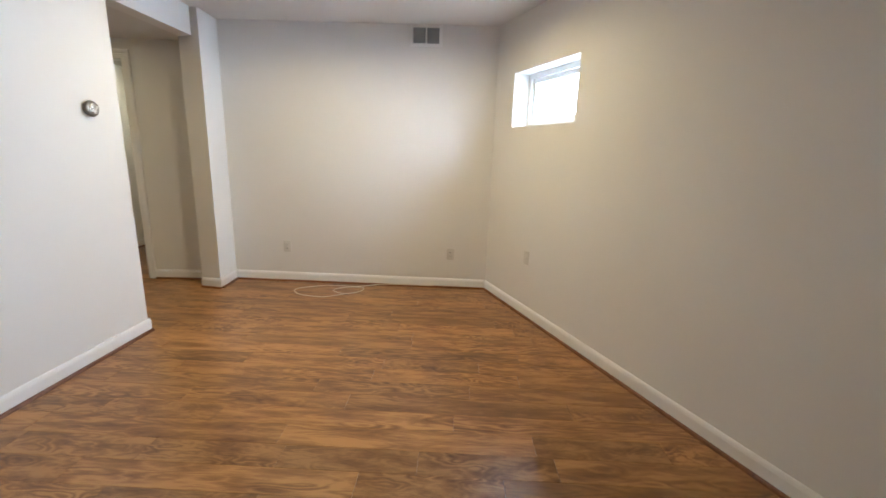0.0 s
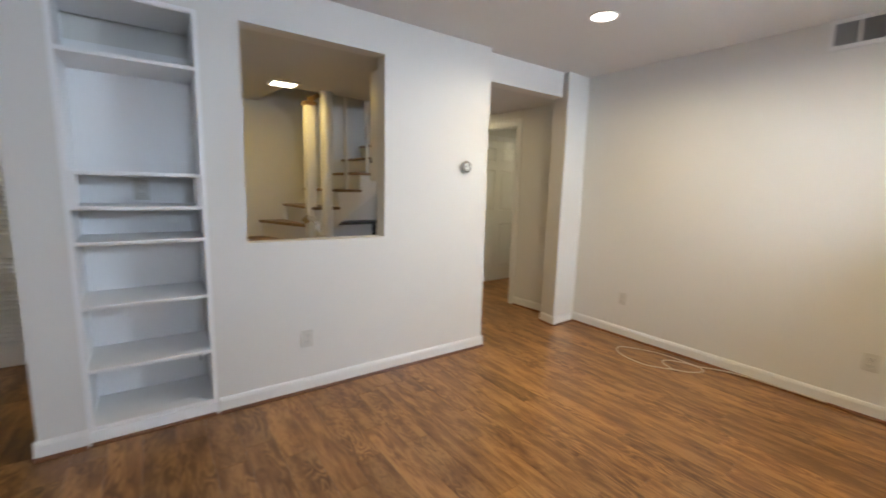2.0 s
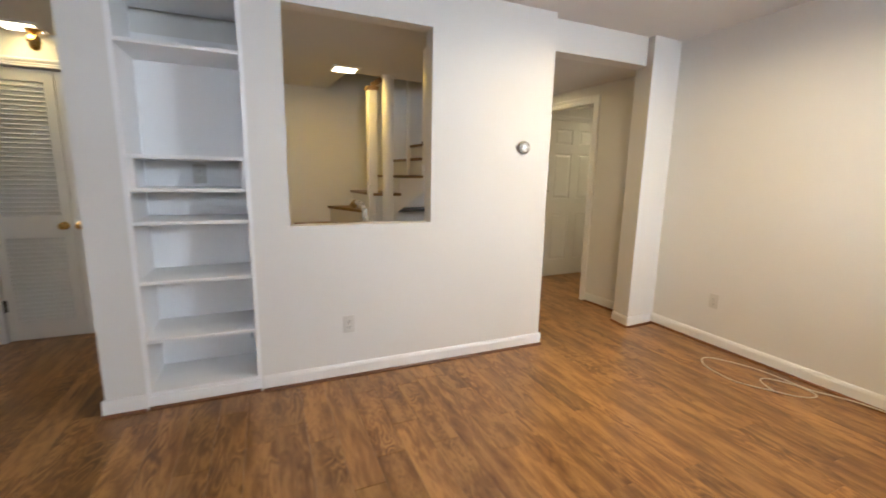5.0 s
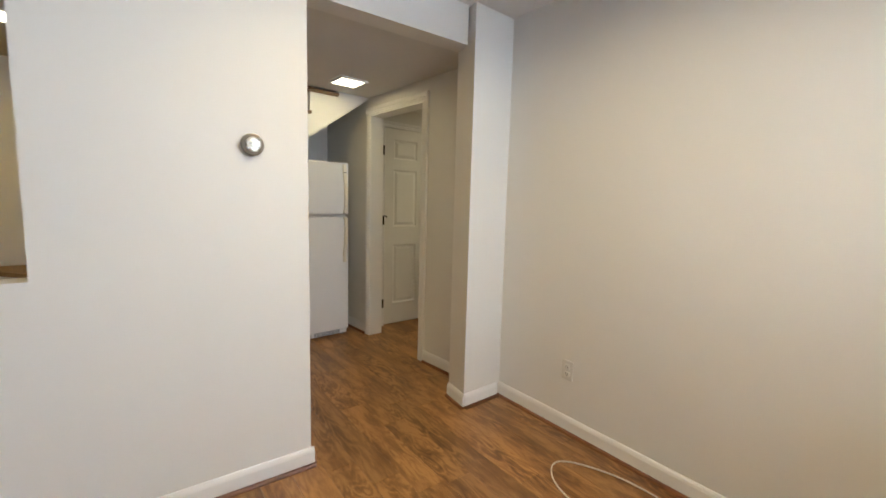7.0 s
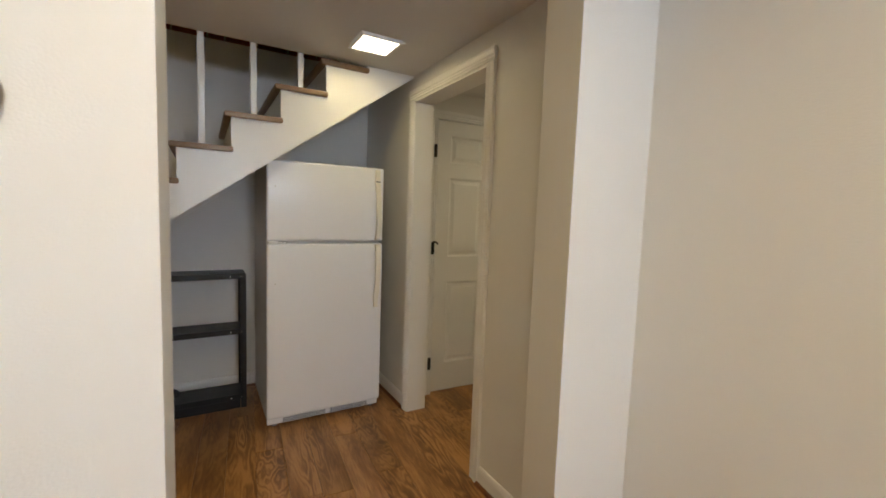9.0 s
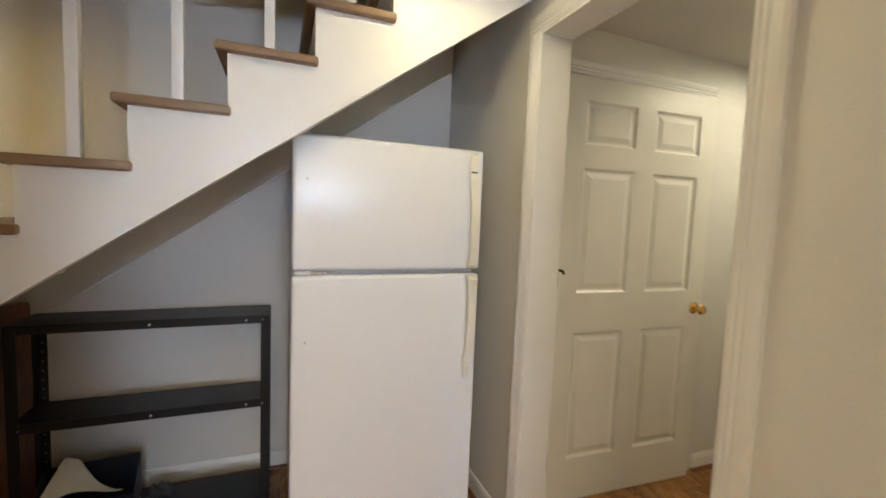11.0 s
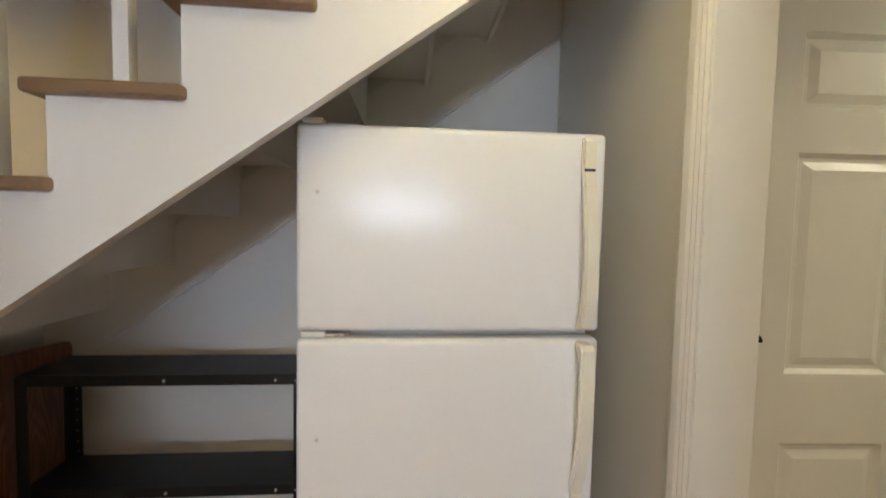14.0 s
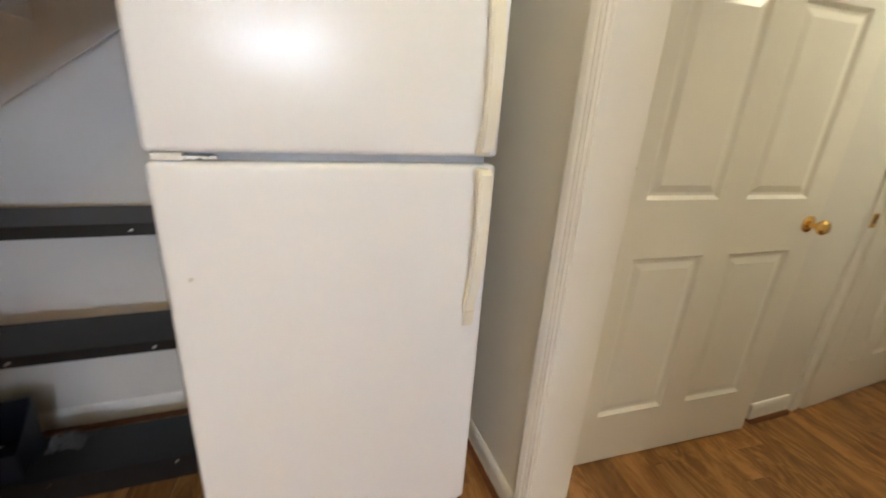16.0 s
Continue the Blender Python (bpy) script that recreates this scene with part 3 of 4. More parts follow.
# ---- windows ----


def window(name, a, b, label):
    z0, z1 = WIN_Z
    w = tagged(new(name), label, "window", kind="structure")
    w.matrix_world = SIDE
    x0, x1 = 0.145, 0.215
    f = 0.04
    part("window_frame", boxes((x0, x1, a, a + f, z0, z1), (x0, x1, b - f, b, z0, z1), (x0, x1, a + f, b - f, z0, z0 + f), (x0, x1, a + f, b - f, z1 - f, z1)), VINYL, w, "white vinyl window frame", False)
    g0 = f + 0.003
    part("sash", boxes((x0 + 0.02, x1 - 0.01, a + g0, a + g0 + 0.035, z0 + g0, z1 - g0), (x0 + 0.02, x1 - 0.01, b - g0 - 0.035, b - g0, z0 + g0, z1 - g0),
                       (x0 + 0.02, x1 - 0.01, a + g0 + 0.035, b - g0 - 0.035, z0 + g0, z0 + g0 + 0.035), (x0 + 0.02, x1 - 0.01, a + g0 + 0.035, b - g0 - 0.035, z1 - g0 - 0.035, z1 - g0)), VINYL, w, "white vinyl sash", False)
    p = part("pane", boxes((x0 + 0.038, x0 + 0.044, a + 0.075, b - 0.075, z0 + 0.075, z1 - 0.075)), GLASS, w, "clear glass pane", False)
    p.visible_shadow = False
    part("window_sill", box(bmesh.new(), 0.002, x0, a + 0.002, b - 0.002, z0 - 0.001, z0 + 0.006, bevel=0.002), TRIM, w, "white painted sill")
    return w


bd = tagged(new("backdrop"), "plain overcast brightness outside the windows", "sky", kind="structure")
bd.matrix_world = SIDE
part("sky_sheet", boxes((1.6, 1.62, -6.0, 12.0, 0.3, 9.0)), glow("outdoor_brightness", (0.93, 0.97, 1.0), 3.0), bd, "", False)
window("window_1", *WIN_1, "high white vinyl window in a deep reveal")
window("window_2", *WIN_2, "wide high white vinyl window in a deep reveal")

# ---- lamps ----


def square_light(m):
    s = thing("square_ceiling_light", m, "flat square ceiling light with lit diffuser", "ceiling light", "hall ceiling lights")
    f = 0.112
    part("frame", boxes((-f, f, -f, -f + 0.014, -0.016, 0), (-f, f, f - 0.014, f, -0.016, 0), (-f, -f + 0.014, -f + 0.014, f - 0.014, -0.016, 0), (f - 0.014, f, -f + 0.014, f - 0.014, -0.016, 0)), TRIM, s, "white metal rim")
    part("diffuser", box(bmesh.new(), -f + 0.014, f - 0.014, -f + 0.014, f - 0.014, -0.013, -0.003, bevel=0.003), LAMP_GLOW, s, "glowing warm white diffuser")
    part("clip", box(bmesh.new(), 0.085, 0.105, f - 0.002, f + 0.020, -0.010, -0.002, bevel=0.002), TRIM, s, "small white spring clip")
    return s


def lamp_light(m, watts, size, colour, spread=180):
    area_lamp("lamp_light", m @ Matrix.Translation((0, 0, -0.02)), size, size, watts, colour, spread)


LAMPS = ((WING @ Matrix.Translation((0.362, 0.915, HC)), 2.3, WARM), (Matrix.Translation((-1.42, 2.415, HC)), 5.4, (1.0, 0.62, 0.10)), (Matrix.Translation((-1.28, 0.222, HC)), 1.6, (1.0, 0.72, 0.20)), (WING @ Matrix.Translation((0.40, 2.75, HC)), 5.6, (1.0, 0.84, 0.52)))
for m, watts, colour in LAMPS:
    square_light(m)
    lamp_light(m, watts, 0.19, colour)
# the second, never in view, is added to brighten the north wall's east end
for x, y, watts in ((0.90, 3.815, 14.0), (2.10, 3.72, 16.0)):
    spot = thing("recessed_or_added_light", Matrix.Translation((x, y, H)), "round recessed ceiling light with white rim, lit, second one added", "ceiling light", "recessed lights")
    part("rim", lathe([(0.098, 0), (0.098, -0.003), (0.090, -0.006), (0.076, -0.004), (0.074, 0)]), TRIM, spot, "white ring")
    part("lens", lathe([(0.074, -0.001), (0.070, -0.004), (0.03, -0.007), (0.004, -0.008)]), SPOT_GLOW, spot, "glowing white lens")
    lamp_light(Matrix.Translation((x, y, H)), watts, 0.14, (1.0, 0.74, 0.38), 165)
hold = thing("brass_lampholder", Matrix.Translation((-1.31, 0.28, HC)), "bare polished brass lampholder under the ceiling", "lampholder")
part("canopy", lathe([(0.055, 0), (0.055, -0.012), (0.045, -0.03), (0.022, -0.038)]), BRASS, hold)
part("socket", lathe([(0.022, -0.038), (0.024, -0.05), (0.034, -0.065), (0.036, -0.10), (0.030, -0.13), (0.018, -0.145), (0.008, -0.15)]), BRASS, hold, "brass socket with set screws")
for k in range(3):
    part("screw", cyl(bmesh.new(), Matrix.Rotation(2.1 * k + 0.4, 4, "Z") @ Matrix.Translation((0.034, 0, -0.085)) @ Matrix.Rotation(math.pi / 2, 4, "Y"), 0.006, 0.006, 0.01, 10), DARK_METAL, hold, "dark screw")

# ---- wall fittings ----


def outlet(m, label, kind="duplex"):
    """Cover plate on the plane y = 0, facing +y."""
    o = thing("wall_outlet" if kind == "duplex" else "wall_plate", m, label, "outlet" if kind == "duplex" else "wall plate", "wall plates")
    part("plate", box(bmesh.new(), -0.037, 0.037, 0, 0.006, -0.058, 0.058, bevel=0.003), PLATE, o)
    if kind == "duplex":
        for z in (0.021, -0.021):
            r = part("receptacle", box(bmesh.new(), -0.017, 0.017, 0.004, 0.009, z - 0.0145, z + 0.0145, bevel=0.004), PLATE, o)
            for x in (-0.0065, 0.0065):
                part("slot", boxes((x - 0.0013, x + 0.0013, 0.0085, 0.0094, z - 0.002, z + 0.008)), SLOT, r, "dark slot")
            part("slot", boxes((-0.0025, 0.0025, 0.0085, 0.0094, z - 0.010, z - 0.006)), SLOT, r, "dark slot")
    elif kind == "switch":
        part("toggle", box(bmesh.new(), -0.005, 0.005, 0.004, 0.014, -0.009, 0.011, bevel=0.002), PLATE, o)
    else:
        part("jack", cyl(bmesh.new(), Matrix.Translation((0, 0.005, 0)) @ Matrix.Rotation(-math.pi / 2, 4, "X"), 0.006, 0.005, 0.010, 14), SILVER, o, "round metal jack")
    part("screw", cyl(bmesh.new(), Matrix.Translation((0, 0.0055, 0.0 if kind == "duplex" else 0.042)) @ Matrix.Rotation(-math.pi / 2, 4, "X"), 0.003, 0.003, 0.0015, 10), SILVER, o, "small screw")
    return o


outlet(Matrix.Translation((0, 2.149, 0.365)) @ QUARTER, "white duplex outlet below the pass-through")
outlet(Matrix.Translation((0.513, 5.0, 0.370)) @ FLIP, "white duplex outlet above the baseboard")
outlet(Matrix.Translation((2.197, 5.0, 0.355)) @ FLIP, "white duplex outlet near the corner")
outlet(SIDE @ Matrix.Translation((0, -0.735, 0.515)) @ Matrix.Rotation(math.pi / 2, 4, "Z"), "plain white cable plate on the slanting wall", "jack")
outlet(Matrix.Translation((0.03, -0.385, 1.22)) @ QUARTER, "painted-over switch plate on the pier", "switch")
th = thing("thermostat", Matrix.Translation((0, 3.424, 1.543)) @ Matrix.Rotation(math.pi / 2, 4, "Y"), "round bronze and silver dial thermostat", "thermostat")
part("base_plate", lathe([(0.040, 0), (0.040, 0.006), (0.036, 0.010)]), BRONZE, th)
part("dial_ring", lathe([(0.036, 0.010), (0.046, 0.014), (0.047, 0.024), (0.043, 0.032), (0.030, 0.036)], seg=40), BRONZE, th, "bronze setting ring")
part("dial_cap", lathe([(0.031, 0.0358), (0.030, 0.041), (0.026, 0.044), (0.024, 0.042), (0.014, 0.043), (0.012, 0.047), (0.004, 0.048)], seg=40), SILVER, th, "silver centre cap")

vent = thing("wall_vent", Matrix.Translation((1.90, 5.0, 2.397)) @ FLIP, "white wall vent with two sections of grey slats", "vent")
vw, vh = 0.146, 0.092
# flat sheet, its dark colour stands for the shaded opening
part("backing", boxes((-vw + 0.02, vw - 0.02, 0.0, 0.004, -vh + 0.02, vh - 0.02)), VENT_DARK, vent, "dark sheet painted for the shade behind the slats")
part("frame", boxes((-vw, vw, 0, 0.012, vh - 0.026, vh), (-vw, vw, 0, 0.012, -vh, -vh + 0.026), (-vw, -vw + 0.028, 0, 0.012, -vh + 0.026, vh - 0.026), (vw - 0.028, vw, 0, 0.012, -vh + 0.026, vh - 0.026), (-0.008, 0.008, 0, 0.012, -vh + 0.026, vh - 0.026)), TRIM, vent, "white pressed steel frame")
for side, tilt in ((-1, 38), (1, -38)):
    sb = boxes((-0.0007, 0.0007, -0.007, 0.007, -vh + 0.026, vh - 0.026))
    sb.transform(Matrix.Rotation(radians(tilt), 4, "Z"))
    s0 = part("slat", sb, VENT_GREY, vent)
    s0.location = (side * 0.0175, 0.008, 0)
    for k in range(1, 12):
        o = new("slat", s0.data)
        o.parent, o.location = vent, (side * (0.0175 + 0.0088 * k), 0.008, 0)
cv = thing("ceiling_vent", Matrix.Translation((-0.885, -0.385, HC)), "small dark slotted vent in the entry ceiling", "vent")
part("frame", boxes((-0.06, 0.06, -0.11, -0.098, -0.007, 0), (-0.06, 0.06, 0.098, 0.11, -0.007, 0), (-0.06, -0.048, -0.098, 0.098, -0.007, 0), (0.048, 0.06, -0.098, 0.098, -0.007, 0)), GRILLE, cv)
for k in range(6):
    part("slat", boxes((-0.044 + 0.016 * k, -0.036 + 0.016 * k, -0.098, 0.098, -0.006, -0.001)), GRILLE, cv)
# dark sheet again in place of the shade above the slats
part("backing", boxes((-0.048, 0.048, -0.098, 0.098, -0.001, 0)), VENT_DARK, cv)
ch = thing("door_chime", Matrix.Translation((-1.36, -0.42, 2.07)), "white door chime box high on the wall", "door chime")
part("cover", box(bmesh.new(), -0.075, 0.085, 0, 0.055, -0.075, 0.075, bevel=0.012), TRIM, ch)
part("back_plate", boxes((-0.079, 0.089, 0, 0.006, -0.079, 0.079)), TRIM, ch)
pt = thing("access_panel", Matrix.Translation((0.05, -0.49, 0.68)), "small painted-over wall box near the corner", "access panel")
part("cover", box(bmesh.new(), -0.014, 0.165, 0, 0.016, -0.115, 0.115, bevel=0.004), PAINT, pt)

# coiled cable on the floor
pts = [(2.03, 4.956, 0.024), (1.75, 4.955, 0.024), (1.52, 4.953, 0.02), (1.40, 4.93, 0.012)]
pts += [(1.02 + 0.32 * math.cos(a) + 0.05 * math.sin(2 * a), 4.70 + 0.17 * math.sin(a) + 0.055 * math.cos(a), 0.005 + 0.004 * (k % 3)) for k, a in enumerate([0.9 + 0.42 * k for k in range(16)])]
pts += [(1.18, 4.85, 0.008), (1.05, 4.78, 0.006), (1.08, 4.68, 0.005), (1.20, 4.64, 0.006)]
coil = thing("coaxial_cable", Matrix(), "loose white coaxial cable coiled on the floor", "cable")
tube("cable", pts, 0.0038, CABLE, coil)
part("connector", cyl(bmesh.new(), Matrix.Translation((1.195, 4.64, 0.006)) @ Matrix.Rotation(math.pi / 2, 4, "Y"), 0.0055, 0.0055, 0.022, 12), DARK_METAL, coil, "dark metal end connector")

# ---- built-in shelves ----
bk = thing("built_in_bookcase", Matrix.Translation((0, 1.3175, 0)), "tall white built-in bookcase, empty shelves", "bookcase")
hw, dp = 0.285, -0.40
part("side_panel", boxes((dp, -0.002, -hw - 0.0115, -hw, 0.0, 2.243)), SHELF_PAINT, bk, smooth=False)
part("side_panel", boxes((dp, -0.002, hw, hw + 0.0115, 0.0, 2.243)), SHELF_PAINT, bk, smooth=False)
part("back_panel", boxes((dp - 0.012, dp, -hw - 0.0115, hw + 0.0115, 0.0, 2.10)), SHELF_PAINT, bk, smooth=False)
part("top_panel", boxes((dp, -0.002, -hw, hw, 2.232, 2.243)), SHELF_PAINT, bk, smooth=False)
part("face_frame", boxes((-0.004, 0.006, -hw - 0.0115, -hw + 0.012, 0.08, 2.255), (-0.004, 0.006, hw - 0.012, hw + 0.0115, 0.08, 2.255), (-0.004, 0.006, -hw + 0.012, hw - 0.012, 2.236, 2.255)), SHELF_PAINT, bk, "narrow white edge strip", False)
for z in (0.095, 0.402, 0.735, 1.062, 1.238, 1.412, 1.972):
    part("shelf", box(bmesh.new(), dp, -0.008, -hw, hw, z - 0.019, z, bevel=0.0015), SHELF_PAINT, bk)
part("plinth", boxes((-0.02, 0.004, -hw - 0.0115, hw + 0.0115, 0.017, 0.076)), SHELF_PAINT, bk, smooth=False)
for y in (-hw + 0.022, hw - 0.022):
    part("support_block", box(bmesh.new(), -0.06, -0.02, y - 0.016, y + 0.016, 1.238, 1.393, bevel=0.002), SHELF_PAINT, bk)
outlet(Matrix.Translation((dp, 1.32, 1.315)) @ QUARTER, "white duplex outlet in the back of a shelf bay")
tube("shelf_cable", [(-0.33, 1.55, 0.40), (-0.32, 1.562, 0.36), (-0.325, 1.57, 0.31), (-0.31, 1.555, 0.27), (-0.315, 1.56, 0.235)], 0.004, SLOT)
tagged(bpy.data.objects["shelf_cable"], "short black cable hanging under a shelf", "cable")

# ---- kitchenette behind the pass-through ----
ct = thing("counter", Matrix.Translation((-0.12, 1.70, 0)), "light wood laminate counter along the partition", "counter")
part("worktop", box(bmesh.new(), -0.60, -0.002, 0, 1.84, 0.868, 0.905, bevel=0.004), LAMINATE, ct, "light wood laminate top")
part("base_cabinet", boxes((-0.54, -0.002, 0.02, 1.78, 0.09, 0.868)), DOOR_PAINT, ct, smooth=False)
part("plinth", boxes((-0.48, -0.002, 0.02, 1.78, 0, 0.09)), SHOE, ct, smooth=False)
for k in range(3):
    dr = part("cabinet_door", box(bmesh.new(), -0.56, -0.54, 0.03 + 0.585 * k, 0.605 + 0.585 * k, 0.11, 0.85, bevel=0.004), DOOR_PAINT, ct)
    part("handle", cyl(bmesh.new(), Matrix.Translation((-0.56, 0.55 + 0.585 * k, 0.78)) @ Matrix.Rotation(-math.pi / 2, 4, "Y"), 0.006, 0.012, 0.022, 14), BRASS, dr)
part("end_bracket", prism([(-0.58, 0.868), (-0.10, 0.868), (-0.10, 0.62), (-0.52, 0.80)], 1, 1.785, 1.81), LAMINATE, ct, "tapered wooden end bracket")
wc = thing("wall_cabinet", Matrix.Translation((-0.12, 2.80, 1.415)), "white wall cabinet on the partition's back", "cabinet")
part("body", boxes((-0.28, -0.002, 0, 0.76, 0, 0.82)), DOOR_PAINT, wc, smooth=False)
for k in range(2):
    dr = part("cabinet_door", box(bmesh.new(), -0.30, -0.281, 0.004 + 0.38 * k, 0.376 + 0.38 * k, 0.004, 0.816, bevel=0.003), DOOR_PAINT, wc)
    part("hinge", boxes((-0.292, -0.27, -0.003 + 0.76 * k, 0.003 + 0.76 * k, 0.14, 0.17)), DARK_METAL, dr)
    part("handle", cyl(bmesh.new(), Matrix.Translation((-0.30, 0.34 + 0.08 * k, 0.10)) @ Matrix.Rotation(-math.pi / 2, 4, "Y"), 0.005, 0.011, 0.022, 14), BRASS, dr)
fa = thing("faucet", Matrix.Translation((-0.27, 2.325, 0.905)), "stout brushed metal faucet with a bent spout", "faucet")
part("base", lathe([(0.034, 0), (0.034, 0.008), (0.026, 0.016), (0.023, 0.03)]), SILVER, fa)
part("body", lathe([(0.022, 0.028), (0.022, 0.125), (0.0235, 0.13), (0.0235, 0.14), (0.021, 0.146)]), SILVER, fa)
tube("spout", [(0, 0, 0.14), (0, 0, 0.17), (-0.008, -0.012, 0.205), (-0.035, -0.032, 0.232), (-0.066, -0.052, 0.228)], 0.0185, SILVER, fa)
part("spray_head", lathe([(0.008, -0.02), (0.022, -0.018), (0.026, 0), (0.025, 0.022), (0.019, 0.036)], Matrix.Translation((-0.078, -0.060, 0.214)) @ pose(0, 0, 0, -35, 35, 0), 20), DARK_BRASS, fa, "dull bronze spray head")
part("lever", box(bmesh.new(), -0.006, 0.006, 0.018, 0.055, 0.10, 0.11, bevel=0.004), SILVER, fa)

# ---- stair ----
RISE, RUN = 0.186, 0.252


def tread_z(k):
    return 1.519 + RISE * (k - 8)


def riser_p(k):
    return -0.007 + RUN * (k - 9)


st = thing("staircase", WING, "open white staircase with brown wooden treads", "staircase")
for k in range(6, 14):
    z, a, b = tread_z(k), riser_p(k) - 0.036, riser_p(k + 1) + 0.008
    part("tread", box(bmesh.new(), -0.888, 0.024, a, b, z - 0.029, z, bevel=0.011, seg=3), TREAD, st, "brown wooden tread with rounded nosing")
    part("underside", boxes((-0.866, -0.036, riser_p(k) + 0.016, riser_p(k + 1) + 0.008, z - 0.039, z - 0.0295)), TRIM, st, "white painted board under the tread", False)
    part("riser", boxes((-0.888, -0.002, riser_p(k), riser_p(k) + 0.016, tread_z(k - 1) - 0.06, z - 0.028)), TRIM, st, smooth=False)
outline = [(-0.80, 0.76), (-0.80, tread_z(5) - 0.03)]
for k in range(6, 14):
    outline += [(riser_p(k) - 0.002, tread_z(k - 1) - 0.029), (riser_p(k) - 0.002, tread_z(k) - 0.029)]
outline += [(1.322, tread_z(13) - 0.029), (1.322, 2.268)]
part("stringer", prism([(p, z) for p, z in outline], 0, -0.034, 0.0), TRIM, st, "white painted cut stringer", False)
part("wall_stringer", prism([(-0.80, 0.735), (-0.80, 1.02), (1.322, 2.54), (1.322, 2.245)], 0, -0.889, -0.868), TRIM, st, "white painted wall stringer", False)
N = Vector((-0.06, -0.79))
ANG = {5: 17, 4: 38, 3: 58, 2: 78, 1: 97, 6: 0}


def reach(deg):
    d = Vector((-math.cos(radians(deg)), -math.sin(radians(deg))))
    s = min((-0.885 - N.x) / d.x if d.x < -1e-6 else 9, (-1.875 - N.y) / d.y if d.y < -1e-6 else 9)
    return N + d * s, d


for k in range(1, 6):
    (p0, d0), (p1, d1) = reach(ANG[k]), reach(ANG[k + 1])
    lip = Vector((d0.y, -d0.x)) * -0.03
    if lip.dot(p0 - p1) < 0:
        lip = -lip
    poly = [N + lip, p0 + lip]
    if abs(p0.x + 0.885) > 0.01 and abs(p1.x + 0.885) < 0.01:
        poly.append(Vector((-0.885, -1.875)))
    poly += [p1, N]
    z = tread_z(k)
    part("tread", prism([(max(-0.888, v.x), max(-1.878, v.y)) for v in poly], 2, z - 0.029, z), TREAD, st, "brown wooden winder tread", False)
    off = lip * 0.5
    part("riser", prism([(v.x, v.y) for v in (N, p0, p0 - off, N - off)], 2, max(0.0, tread_z(k - 1) - 0.004), z - 0.028), TRIM, st, smooth=False)
newel = part("newel_post", box(bmesh.new(), N.x - 0.042, N.x + 0.042, N.y - 0.045, N.y + 0.045, 0, 2.15, bevel=0.005), TRIM, st, "white square newel post")
part("cap", box(bmesh.new(), N.x - 0.058, N.x + 0.058, N.y - 0.06, N.y + 0.06, 2.15, 2.185, bevel=0.008), TREAD, newel, "brown wooden cap")
rail_z = lambda p: 2.19 + 0.738 * (p - N.y)
part("handrail", prism([(N.y, 2.165), (N.y, 2.225), (1.30, rail_z(1.30) + 0.03), (1.30, rail_z(1.30) - 0.03)], 0, -0.085, -0.028), TREAD, st, "brown wooden handrail", False)
for k in range(7, 14):
    p = -0.146 + RUN * (k - 8)
    part("baluster", box(bmesh.new(), -0.066, -0.036, p - 0.0155, p + 0.0155, tread_z(k), rail_z(p) - 0.03, bevel=0.002), TRIM, st, "white square baluster")
po = thing("support_post", Matrix.Translation((-1.52, 2.845, 0)), "round white painted support post by the stair", "post")
part("shaft", lathe([(0.054, 0), (0.054, HC)], seg=32), TRIM, po)
part("collar", lathe([(0.066, HC - 0.02), (0.066, HC - 0.001)], seg=32), TRIM, po)

# ---- refrigerator ----
fr = thing("refrigerator", WING @ Matrix.Translation((-0.112, 0.432, 0)), "white top-freezer refrigerator under the stair", "refrigerator")
FW = 0.742
# the whole cabinet has one even grey, darker than the doors
part("cabinet", box(bmesh.new(), -0.70, -0.062, 0.006, FW - 0.006, 0.03, 1.655, bevel=0.008), FRIDGE_SIDE, fr, "cabinet in one even grey, darker than the doors")
fz = part("freezer_door", box(bmesh.new(), -0.055, 0, 0, FW, 1.184, 1.672, bevel=0.017, seg=4), FRIDGE, fr)
fd2 = part("fridge_door", box(bmesh.new(), -0.055, 0, 0, FW, 0.062, 1.166, bevel=0.017, seg=4), FRIDGE, fr)
part("gasket", boxes((-0.064, -0.054, 0.012, FW - 0.012, 1.19, 1.66), (-0.064, -0.054, 0.012, FW - 0.012, 0.08, 1.155)), GASKET, fr, "grey rubber gasket")
part("centre_hinge", boxes((-0.05, -0.006, 0.012, 0.065, 1.168, 1.182), bevel=0.002), TRIM, fr, "white centre hinge")
part("hinge_bracket", boxes((-0.045, -0.012, 0.065, 0.125, 1.1695, 1.176)), SILVER, fr, "steel hinge bracket")
part("top_hinge_cover", box(bmesh.new(), -0.09, -0.012, 0.012, 0.06, 1.672, 1.688, bevel=0.006), FRIDGE, fr)
grl = part("toe_grille", boxes((-0.075, -0.035, 0.006, FW - 0.006, 0.016, 0.060)), FRIDGE, fr, "white toe grille", False)
for a, b in ((0.10, 0.37), (0.40, 0.66)):
    for k in range(4):
        part("slot", boxes((-0.0352, -0.0335, a, b, 0.020 + 0.010 * k, 0.026 + 0.010 * k)), GRILLE, grl, "grey grille slot", False)
for p in (0.05, FW - 0.05):
    part("foot", cyl(bmesh.new(), Matrix.Translation((-0.06, p, 0)), 0.02, 0.016, 0.032, 14), GRILLE, fr)
    part("foot", cyl(bmesh.new(), Matrix.Translation((-0.62, p, 0)), 0.02, 0.016, 0.032, 14), GRILLE, fr)


